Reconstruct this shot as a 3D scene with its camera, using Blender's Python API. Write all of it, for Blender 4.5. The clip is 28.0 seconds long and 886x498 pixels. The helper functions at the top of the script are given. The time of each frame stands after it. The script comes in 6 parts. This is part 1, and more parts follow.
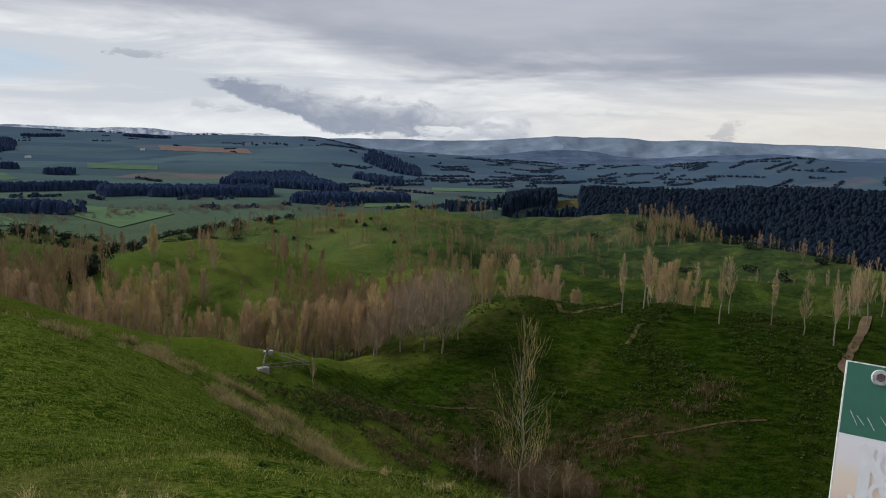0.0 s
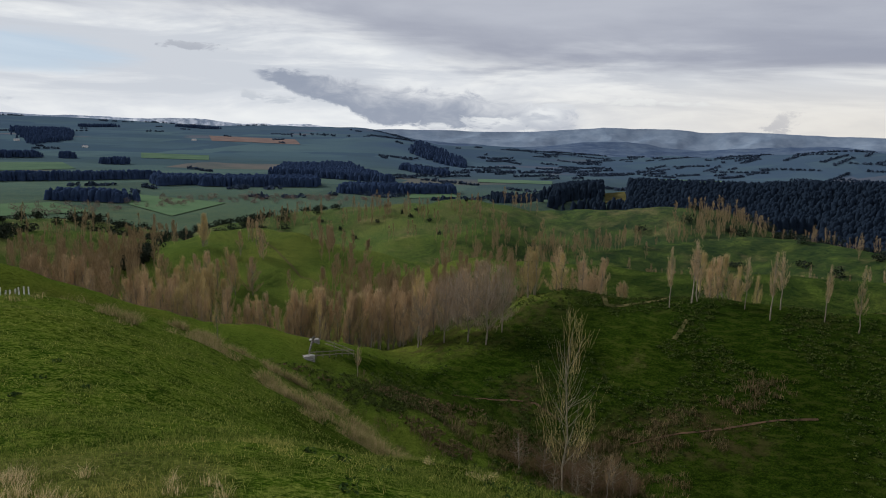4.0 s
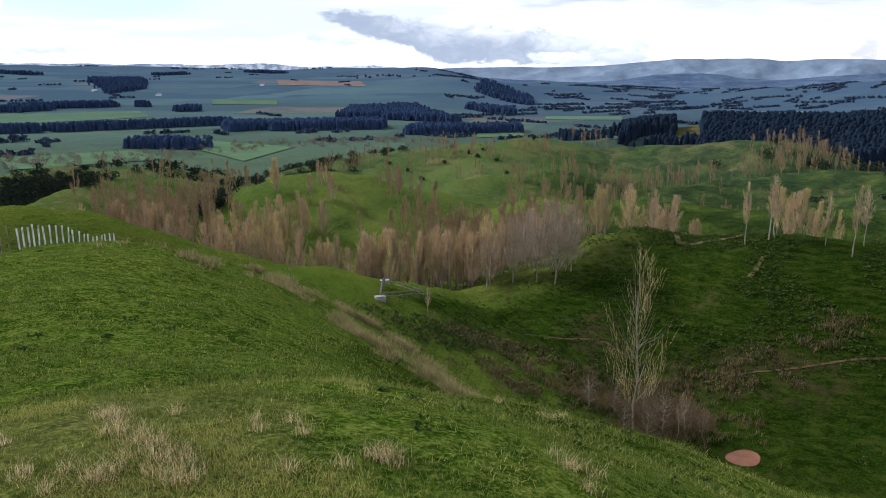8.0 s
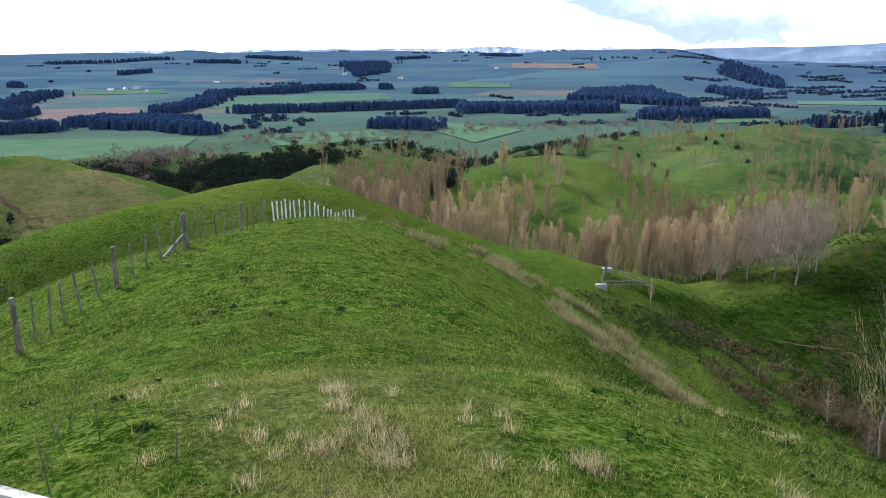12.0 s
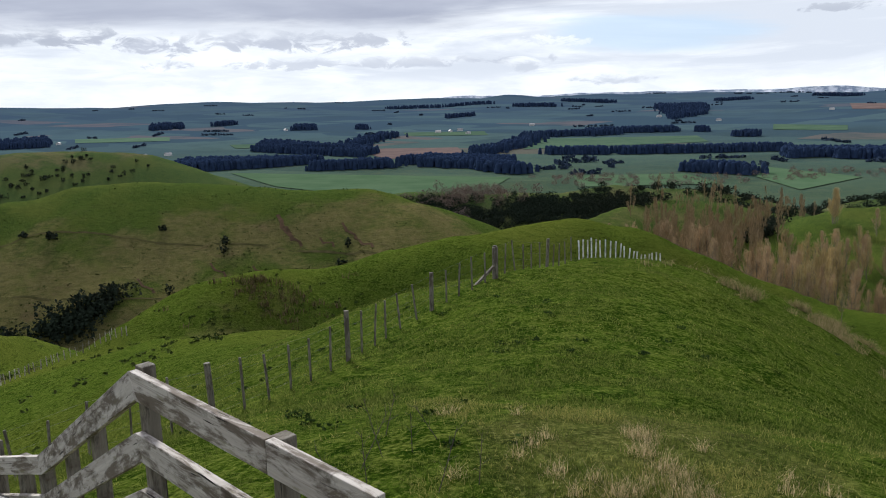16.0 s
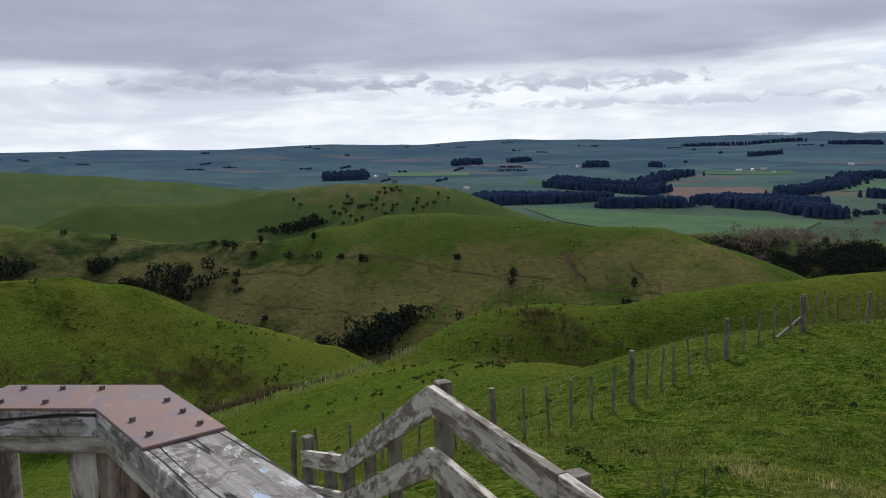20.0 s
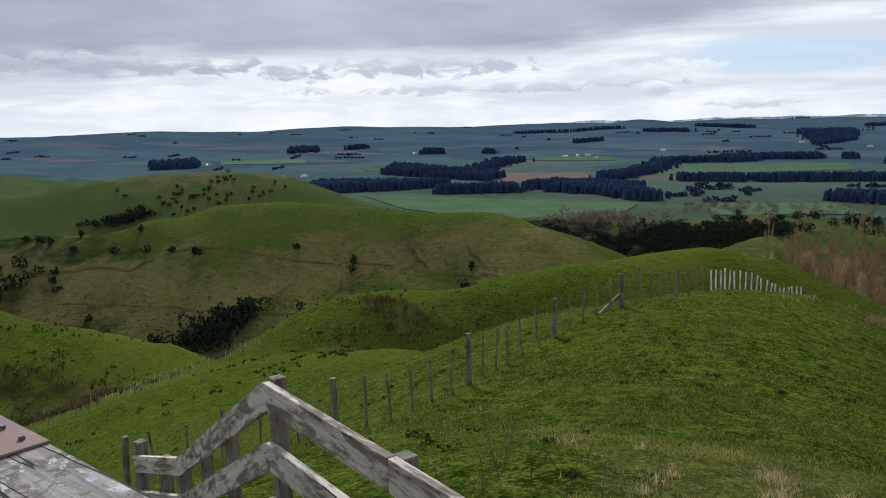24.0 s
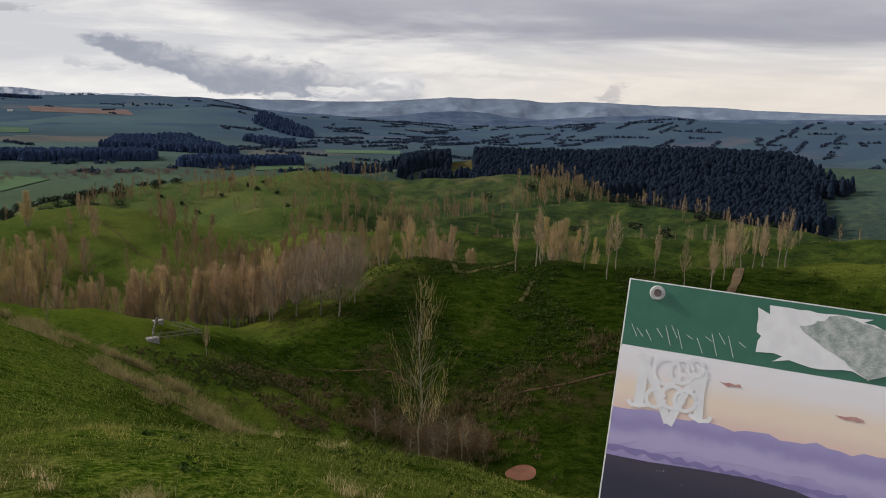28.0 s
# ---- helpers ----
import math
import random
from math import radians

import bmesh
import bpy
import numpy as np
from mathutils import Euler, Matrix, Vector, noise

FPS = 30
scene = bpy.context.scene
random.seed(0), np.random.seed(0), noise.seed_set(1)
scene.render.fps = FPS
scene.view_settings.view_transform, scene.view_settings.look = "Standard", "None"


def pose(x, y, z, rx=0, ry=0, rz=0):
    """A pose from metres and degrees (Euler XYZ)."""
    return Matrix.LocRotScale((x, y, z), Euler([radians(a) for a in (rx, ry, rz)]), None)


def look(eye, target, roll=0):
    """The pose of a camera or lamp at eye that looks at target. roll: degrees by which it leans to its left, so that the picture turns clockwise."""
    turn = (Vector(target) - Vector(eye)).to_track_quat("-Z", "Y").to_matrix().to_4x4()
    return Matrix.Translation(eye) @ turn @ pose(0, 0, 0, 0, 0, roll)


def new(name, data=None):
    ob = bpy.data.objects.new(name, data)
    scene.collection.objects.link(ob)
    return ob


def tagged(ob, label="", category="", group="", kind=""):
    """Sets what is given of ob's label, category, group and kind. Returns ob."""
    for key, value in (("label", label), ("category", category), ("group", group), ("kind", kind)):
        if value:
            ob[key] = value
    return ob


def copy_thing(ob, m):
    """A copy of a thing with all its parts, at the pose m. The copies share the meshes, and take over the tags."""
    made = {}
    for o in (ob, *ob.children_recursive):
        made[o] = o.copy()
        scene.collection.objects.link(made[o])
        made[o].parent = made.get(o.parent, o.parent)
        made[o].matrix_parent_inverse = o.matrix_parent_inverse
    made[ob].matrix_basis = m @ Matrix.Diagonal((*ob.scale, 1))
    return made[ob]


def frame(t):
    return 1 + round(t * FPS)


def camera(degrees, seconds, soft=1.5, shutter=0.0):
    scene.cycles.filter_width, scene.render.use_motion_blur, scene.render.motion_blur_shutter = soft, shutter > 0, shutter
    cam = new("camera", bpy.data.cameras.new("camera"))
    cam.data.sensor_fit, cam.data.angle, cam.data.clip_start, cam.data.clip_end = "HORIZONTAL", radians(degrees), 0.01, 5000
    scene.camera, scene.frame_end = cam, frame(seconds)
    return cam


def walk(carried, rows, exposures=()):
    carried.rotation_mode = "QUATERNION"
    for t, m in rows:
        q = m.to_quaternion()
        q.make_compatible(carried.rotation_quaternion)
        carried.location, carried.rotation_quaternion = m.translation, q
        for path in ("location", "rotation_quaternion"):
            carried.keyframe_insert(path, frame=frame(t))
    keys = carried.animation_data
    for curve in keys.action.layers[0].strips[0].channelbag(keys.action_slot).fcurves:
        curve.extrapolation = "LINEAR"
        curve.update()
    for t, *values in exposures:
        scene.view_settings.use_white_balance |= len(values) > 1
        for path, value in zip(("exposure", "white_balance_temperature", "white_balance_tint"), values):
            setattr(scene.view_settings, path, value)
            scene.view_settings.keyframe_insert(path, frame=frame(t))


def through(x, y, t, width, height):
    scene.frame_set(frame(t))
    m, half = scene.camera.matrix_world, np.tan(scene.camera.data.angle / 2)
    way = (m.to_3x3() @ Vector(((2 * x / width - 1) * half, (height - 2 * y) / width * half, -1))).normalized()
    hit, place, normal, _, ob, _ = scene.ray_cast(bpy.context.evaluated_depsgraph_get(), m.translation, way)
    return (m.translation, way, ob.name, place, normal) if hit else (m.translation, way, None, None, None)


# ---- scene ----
cam = camera(60.03, 28.0, soft=1.0)
PATH = [
    (0.0, pose(0.029, -0.087, -0.013, 82.16, -1.63, -29.22)),
    (0.5, pose(0.025, -0.081, -0.014, 82.17, -1.53, -28.35)),
    (1.0, pose(0.023, -0.077, -0.017, 82.17, -1.65, -27.62)),
    (1.5, pose(0.022, -0.081, -0.018, 82.10, -1.67, -26.97)),
    (2.0, pose(0.020, -0.082, -0.016, 81.90, -1.54, -26.67)),
    (2.5, pose(0.020, -0.083, -0.018, 81.77, -1.57, -26.24)),
    (4.5, pose(0.021, -0.083, -0.023, 81.21, -1.90, -25.57)),
    (5.0, pose(0.013, -0.088, -0.024, 80.80, -1.97, -25.07)),
    (5.5, pose(0.004, -0.091, -0.006, 80.06, -1.71, -24.46)),
    (6.0, pose(0.002, -0.095, 0.013, 79.88, -1.43, -24.30)),
    (6.5, pose(-0.008, -0.097, 0.031, 79.95, -1.28, -24.05)),
    (7.0, pose(-0.006, -0.111, 0.035, 78.83, -0.41, -23.54)),
    (7.5, pose(0.002, -0.129, 0.035, 77.60, 0.15, -23.16)),
    (8.0, pose(-0.007, -0.140, 0.038, 76.88, 0.04, -20.99)),
    (8.5, pose(-0.024, -0.140, 0.052, 76.47, 0.06, -17.28)),
    (9.0, pose(-0.034, -0.135, 0.066, 76.44, 0.28, -14.12)),
    (9.5, pose(-0.033, -0.109, 0.088, 76.53, 0.54, -11.56)),
    (10.0, pose(-0.028, -0.076, 0.112, 76.17, 0.72, -9.30)),
    (10.5, pose(0.000, -0.045, 0.138, 75.78, 0.63, -7.49)),
    (11.0, pose(0.025, -0.021, 0.156, 75.43, 0.46, -6.38)),
    (11.5, pose(0.045, -0.004, 0.166, 75.54, 0.52, -5.49)),
    (13.5, pose(0.110, -0.046, 0.167, 76.85, 1.33, 2.52)),
    (14.0, pose(0.112, -0.077, 0.178, 77.42, 1.64, 5.18)),
    (14.5, pose(0.068, -0.048, 0.155, 78.08, 1.88, 8.28)),
    (15.0, pose(-0.006, 0.018, 0.107, 78.52, 1.89, 11.93)),
    (15.5, pose(-0.047, 0.044, 0.094, 78.76, 1.64, 15.30)),
    (16.0, pose(-0.063, 0.064, 0.086, 79.22, 1.43, 18.50)),
    (16.5, pose(-0.087, 0.096, 0.069, 79.80, 1.23, 22.17)),
    (17.0, pose(-0.117, 0.113, 0.053, 80.55, 0.91, 25.60)),
    (17.5, pose(-0.166, 0.170, 0.026, 81.13, 0.99, 28.90)),
    (18.0, pose(-0.186, 0.173, 0.020, 81.32, 1.42, 32.44)),
    (18.5, pose(-0.199, 0.170, 0.019, 81.70, 1.51, 34.60)),
    (19.0, pose(-0.206, 0.171, 0.017, 81.96, 1.52, 35.27)),
    (19.5, pose(-0.208, 0.174, 0.016, 82.24, 1.35, 36.51)),
    (20.0, pose(-0.232, 0.175, 0.013, 82.45, 1.35, 39.87)),
    (20.5, pose(-0.232, 0.172, 0.014, 82.36, 1.51, 41.90)),
    (22.5, pose(-0.227, 0.192, 0.000, 81.56, 1.08, 34.38)),
    (23.0, pose(-0.192, 0.180, 0.004, 81.50, 1.48, 31.89)),
    (23.5, pose(-0.119, 0.069, 0.081, 81.32, 1.01, 30.54)),
    (24.0, pose(-0.085, 0.075, 0.084, 81.23, 1.32, 27.87)),
    (24.5, pose(-0.053, 0.108, 0.078, 81.08, 1.05, 21.57)),
    (25.0, pose(-0.011, 0.108, 0.057, 80.76, 0.49, 12.74)),
    (25.5, pose(0.040, 0.113, 0.056, 79.94, -0.12, 4.39)),
    (26.0, pose(0.165, 0.090, 0.054, 79.20, -0.22, -3.54)),
    (26.5, pose(0.284, 0.050, 0.046, 78.42, -0.32, -11.42)),
    (27.0, pose(0.273, -0.030, 0.035, 78.68, -1.32, -19.38)),
    (27.5, pose(0.095, -0.149, -0.054, 79.51, -1.73, -27.52)),
    (28.0, pose(0.117, -0.188, -0.050, 79.56, -1.72, -37.04)),
]
EXPOSURES = [(0.0, -0.33, 6180, 8), (2.5, -0.33, 6180, 8), (5.0, -0.28, 6180, 8), (6.0, -0.12, 6200, 8), (7.0, 0.02, 6850, 8), (8.0, 0.35, 5750, 8), (9.0, 0.8, 5450, 8), (11.5, 0.95, 5250, 8), (13.5, 0.45, 5650, 8), (15.0, 0.05, 5900, 8), (17.0, 0.0, 5950, 8), (18.0, -0.12, 5950, 8), (20.5, -0.14, 5950, 8), (24.0, -0.12, 5950, 8), (25.5, -0.08, 5950, 8), (26.0, -0.02, 5950, 8), (26.5, 0.12, 6050, 8), (27.0, 0.28, 6150, 8), (27.5, 0.0, 6250, 10), (28.0, -0.3, 6550, 10)]
walk(cam, PATH, EXPOSURES)

# ---- world, sun ----
SUN_AZ, SUN_EL = 35.0, 32.0          # bearing to the left of +y, and height, in degrees
world = bpy.data.worlds.new("world")
scene.world = world
world.use_nodes = True


class Nodes:
    """Short hand for node trees."""

    def __init__(self, tree):
        self.tree = tree
        tree.nodes.clear()

    def add(self, kind, *args, **props):
        n = self.tree.nodes.new(kind)
        for key, value in props.items():
            if key == "data_type":
                n.data_type = value
            elif key == "operation":
                n.operation = value
            elif key == "blend":
                n.blend_type = value
            elif key == "sky":
                n.sky_type = value
            elif key == "mode":
                n.feature = value
        for key, value in enumerate(args):
            self.put(n, key, value)
        return n

    def put(self, n, key, value):
        if value is None:
            return
        sock = n.inputs[key]
        if hasattr(value, "is_output"):
            self.tree.links.new(value, sock)
        elif hasattr(value, "outputs"):
            self.tree.links.new(value.outputs[0], sock)
        else:
            if isinstance(value, (tuple, list)) and len(value) == 3 and sock.type == "RGBA":
                value = (*value, 1)
            sock.default_value = value

    def math(self, op, a, b=None, c=None):
        return self.add("ShaderNodeMath", a, b, c, operation=op).outputs[0]

    def ramp(self, x, lo, hi, a=0.0, b=1.0):
        n = self.add("ShaderNodeMapRange", x, lo, hi, a, b)
        n.interpolation_type = "SMOOTHSTEP"
        return n.outputs[0]

    def noise(self, vec, scale, detail=4, rough=0.55, distort=0.0):
        n = self.add("ShaderNodeTexNoise")
        for key, value in (("Vector", vec), ("Scale", scale), ("Detail", detail), ("Roughness", rough), ("Distortion", distort)):
            self.put(n, key, value)
        return n.outputs[0]

    def mix(self, f, a, b):
        n = self.tree.nodes.new("ShaderNodeMix")
        n.data_type = "RGBA"
        self.put(n, 0, f), self.put(n, 6, a), self.put(n, 7, b)
        return n.outputs[2]

    def xyz(self, x, y, z):
        return self.add("ShaderNodeCombineXYZ", x, y, z).outputs[0]


def build_sky():
    w = Nodes(world.node_tree)
    sky = w.add("ShaderNodeTexSky", sky="NISHITA")
    sky.sun_disc = False
    sky.sun_elevation, sky.sun_rotation = radians(SUN_EL), radians(-SUN_AZ)
    way = w.add("ShaderNodeTexCoord").outputs["Generated"]
    sep = w.add("ShaderNodeSeparateXYZ", way)
    x, y, z = sep.outputs
    up = w.math("MAXIMUM", z, 0.0)
    az = w.math("MULTIPLY", w.math("ARCTAN2", w.math("MULTIPLY", x, -1.0), y), 180 / math.pi)
    el = w.math("MULTIPLY", w.math("ARCSINE", up), 180 / math.pi)
    # a cloud deck seen in perspective: features flatten towards the horizon
    deep = w.math("DIVIDE", 1.0, w.math("ADD", up, 0.06))
    deck = w.xyz(w.math("MULTIPLY", x, deep), w.math("MULTIPLY", y, deep), 0.0)
    big = w.noise(deck, 0.42, 5, 0.5, 0.4)
    streak = w.noise(w.xyz(w.math("MULTIPLY", az, 0.040), w.math("MULTIPLY", el, 0.30), 3.0), 1.0, 6, 0.58, 0.6)
    fine = w.noise(w.xyz(w.math("MULTIPLY", az, 0.15), w.math("MULTIPLY", el, 0.70), 7.0), 1.0, 7, 0.60, 0.3)
    lumps = w.math("ADD", w.math("MULTIPLY", w.math("SUBTRACT", big, 0.5), 4.0), w.math("MULTIPLY", w.math("SUBTRACT", streak, 0.5), 5.0))
    lumps = w.math("ADD", lumps, w.math("MULTIPLY", w.math("SUBTRACT", fine, 0.5), 1.2))
    # the grey deck hangs lower on the sunny side
    grey = w.ramp(w.math("SUBTRACT", w.math("ADD", el, lumps), w.math("ADD", 4.6, w.math("MULTIPLY", w.math("MULTIPLY", w.ramp(az, -32.0, -10.0), w.ramp(az, 24.0, 2.0)), 2.6))), -0.9, 1.9)
    # and thins behind the lookout
    grey = w.math("MULTIPLY", grey, w.ramp(w.math("SUBTRACT", w.math("ABSOLUTE", az), el), 112.0, 75.0, 0.45, 1.0))
    bright = w.mix(w.ramp(fine, 0.34, 0.68), (0.80, 0.80, 0.82), (1.0, 0.98, 0.95))
    bright = w.mix(w.math("MULTIPLY", w.ramp(streak, 0.45, 0.58), w.ramp(el, 0.8, 2.5)), bright, (0.70, 0.71, 0.745))
    deck_tone = w.math("ADD", w.math("ADD", w.math("MULTIPLY", big, 0.7), w.math("MULTIPLY", fine, 0.15)), w.math("MULTIPLY", streak, 0.25))
    clouds = w.mix(grey, bright, w.mix(w.ramp(deck_tone, 0.36, 0.68), (0.56, 0.565, 0.62), (0.39, 0.40, 0.47)))
    # dusty warm light low on the sun's side
    warm = w.math("MULTIPLY", w.ramp(az, -18.0, -60.0), w.ramp(el, 6.0, 1.0))
    clouds = w.mix(w.math("MULTIPLY", warm, 0.6), clouds, (0.86, 0.76, 0.64))
    # a gap with clear sky
    u = w.math("DIVIDE", w.math("SUBTRACT", az, 2.5), 9.5)
    v = w.math("DIVIDE", w.math("SUBTRACT", el, 4.6), 1.7)
    gap = w.math("ADD", w.math("ADD", w.math("MULTIPLY", u, u), w.math("MULTIPLY", v, v)), w.math("MULTIPLY", w.math("SUBTRACT", streak, 0.5), 3.0))
    blue = w.mix(0.85, w.add("ShaderNodeVectorMath", sky.outputs[0], (0.05, 0.05, 0.05), operation="MULTIPLY").outputs[0], (0.62, 0.74, 0.88))
    clouds = w.mix(w.math("MULTIPLY", w.ramp(gap, 1.1, 0.3), 0.8), clouds, blue)
    curl = w.noise(w.xyz(w.math("MULTIPLY", az, 0.42), w.math("MULTIPLY", el, 0.95), 1.0), 1.0, 8, 0.62, 0.5)
    # a wedge of dark cloud over the far range: its base slopes up to a point, its far end breaks into white heads
    swell = w.math("MULTIPLY", w.math("SUBTRACT", curl, 0.5), 2.6)
    rise = w.math("MAXIMUM", w.math("ADD", w.math("MULTIPLY", w.math("ADD", az, 12.0), 0.36), 3.7), 0.35)
    over = w.math("SUBTRACT", w.math("ADD", el, w.math("MULTIPLY", swell, 0.75)), rise)
    under = w.math("SUBTRACT", w.math("ADD", w.math("MULTIPLY", w.math("ADD", az, 12.0), 0.10), 4.5), w.math("ADD", el, swell))
    wedge = w.math("MULTIPLY", w.math("MULTIPLY", w.ramp(over, 0.0, 0.35), w.ramp(under, -0.15, 0.5)), w.math("MULTIPLY", w.ramp(w.math("ADD", az, swell), -11.5, -13.0), w.ramp(w.math("ADD", az, swell), -36.5, -34.5)))
    shade = w.math("ADD", w.math("ADD", w.math("MULTIPLY", over, 0.75), w.math("MULTIPLY", swell, 0.9)), w.ramp(az, -25.0, -35.0, 0.0, 1.2))
    clouds = w.mix(w.math("MULTIPLY", wedge, 0.95), clouds, w.mix(w.ramp(shade, 0.3, 3.0), (0.34, 0.37, 0.45), (0.80, 0.79, 0.80)))

    # small loose clouds
    def bank(c_az, c_el, r_az, r_el, torn=7.0):
        u = w.math("DIVIDE", w.math("SUBTRACT", az, c_az), r_az)
        v = w.math("DIVIDE", w.math("SUBTRACT", el, c_el), r_el)
        d = w.math("ADD", w.math("MULTIPLY", u, u), w.math("MULTIPLY", v, v))
        return w.ramp(w.math("ADD", d, w.math("MULTIPLY", w.math("SUBTRACT", curl, 0.5), torn)), 0.9, 0.1), v

    for c_az, c_el, r_az, r_el, low, high in (
            (-8.0, 5.4, 2.6, 0.3, (0.46, 0.47, 0.52), (0.52, 0.53, 0.57)),
            (-49.5, 1.2, 1.6, 0.9, (0.56, 0.54, 0.55), (0.66, 0.63, 0.62)),
            (-33.0, 1.5, 3.2, 1.0, (0.55, 0.56, 0.61), (0.88, 0.87, 0.87)),
            (-40.0, 2.6, 4.5, 0.3, (0.90, 0.88, 0.84), (0.96, 0.93, 0.89)),
            (-14.0, 2.2, 3.0, 0.5, (0.60, 0.62, 0.66), (0.76, 0.76, 0.77)),
            (11.0, 3.9, 3.4, 0.7, (0.84, 0.84, 0.84), (1.0, 0.98, 0.95)),
            (33.0, 4.6, 13.0, 0.9, (0.46, 0.47, 0.53), (0.74, 0.74, 0.76)),
            (50.0, 4.9, 12.0, 0.9, (0.46, 0.47, 0.52), (0.72, 0.72, 0.74)),
            (24.0, 3.0, 14.0, 0.45, (0.56, 0.57, 0.62), (0.76, 0.76, 0.78))):
        mask, v = bank(c_az, c_el, r_az, r_el)
        clouds = w.mix(w.math("MULTIPLY", mask, 0.75), clouds, w.mix(w.ramp(w.math("ADD", v, w.math("MULTIPLY", w.math("SUBTRACT", curl, 0.5), 3.0)), -0.4, 0.9), low, high))
    # white heads of cumulus beyond the dark wedge
    for c_az, c_el, r_az, r_el in ((-29.5, 0.7, 3.0, 0.8), (-33.2, 1.2, 1.9, 1.0), (-25.5, 0.5, 2.2, 0.5), (6.5, 1.4, 3.0, 0.5), (12.5, 2.6, 2.0, 0.6)):
        mask, v = bank(c_az, c_el, r_az, r_el, 4.5)
        clouds = w.mix(w.math("MULTIPLY", mask, 0.9), clouds, w.mix(w.ramp(w.math("ADD", v, w.math("MULTIPLY", w.math("SUBTRACT", curl, 0.5), 4.0)), -0.6, 0.8), (0.62, 0.63, 0.67), (1.02, 1.0, 0.97)))
    back = w.add("ShaderNodeBackground", clouds, 1.12)
    w.add("ShaderNodeOutputWorld", back)


build_sky()

sun_data = bpy.data.lights.new("sun", "SUN")
sun_data.energy, sun_data.angle, sun_data.color = 4.6, radians(9), (1.0, 0.94, 0.85)
sun = new("sun", sun_data)
a, e = radians(SUN_AZ), radians(SUN_EL)
sun.matrix_world = look((-900 * math.sin(a) * math.cos(e), 900 * math.cos(a) * math.cos(e), 900 * math.sin(e)), (0, 0, 0))

# ---- the lie of the land ----
# Places are given by bearing (degrees to the left of +y), distance and height, all from the lookout's eye level.


def place(az, r, z=0.0):
    return Vector((-r * math.sin(radians(az)), r * math.cos(radians(az)), z))


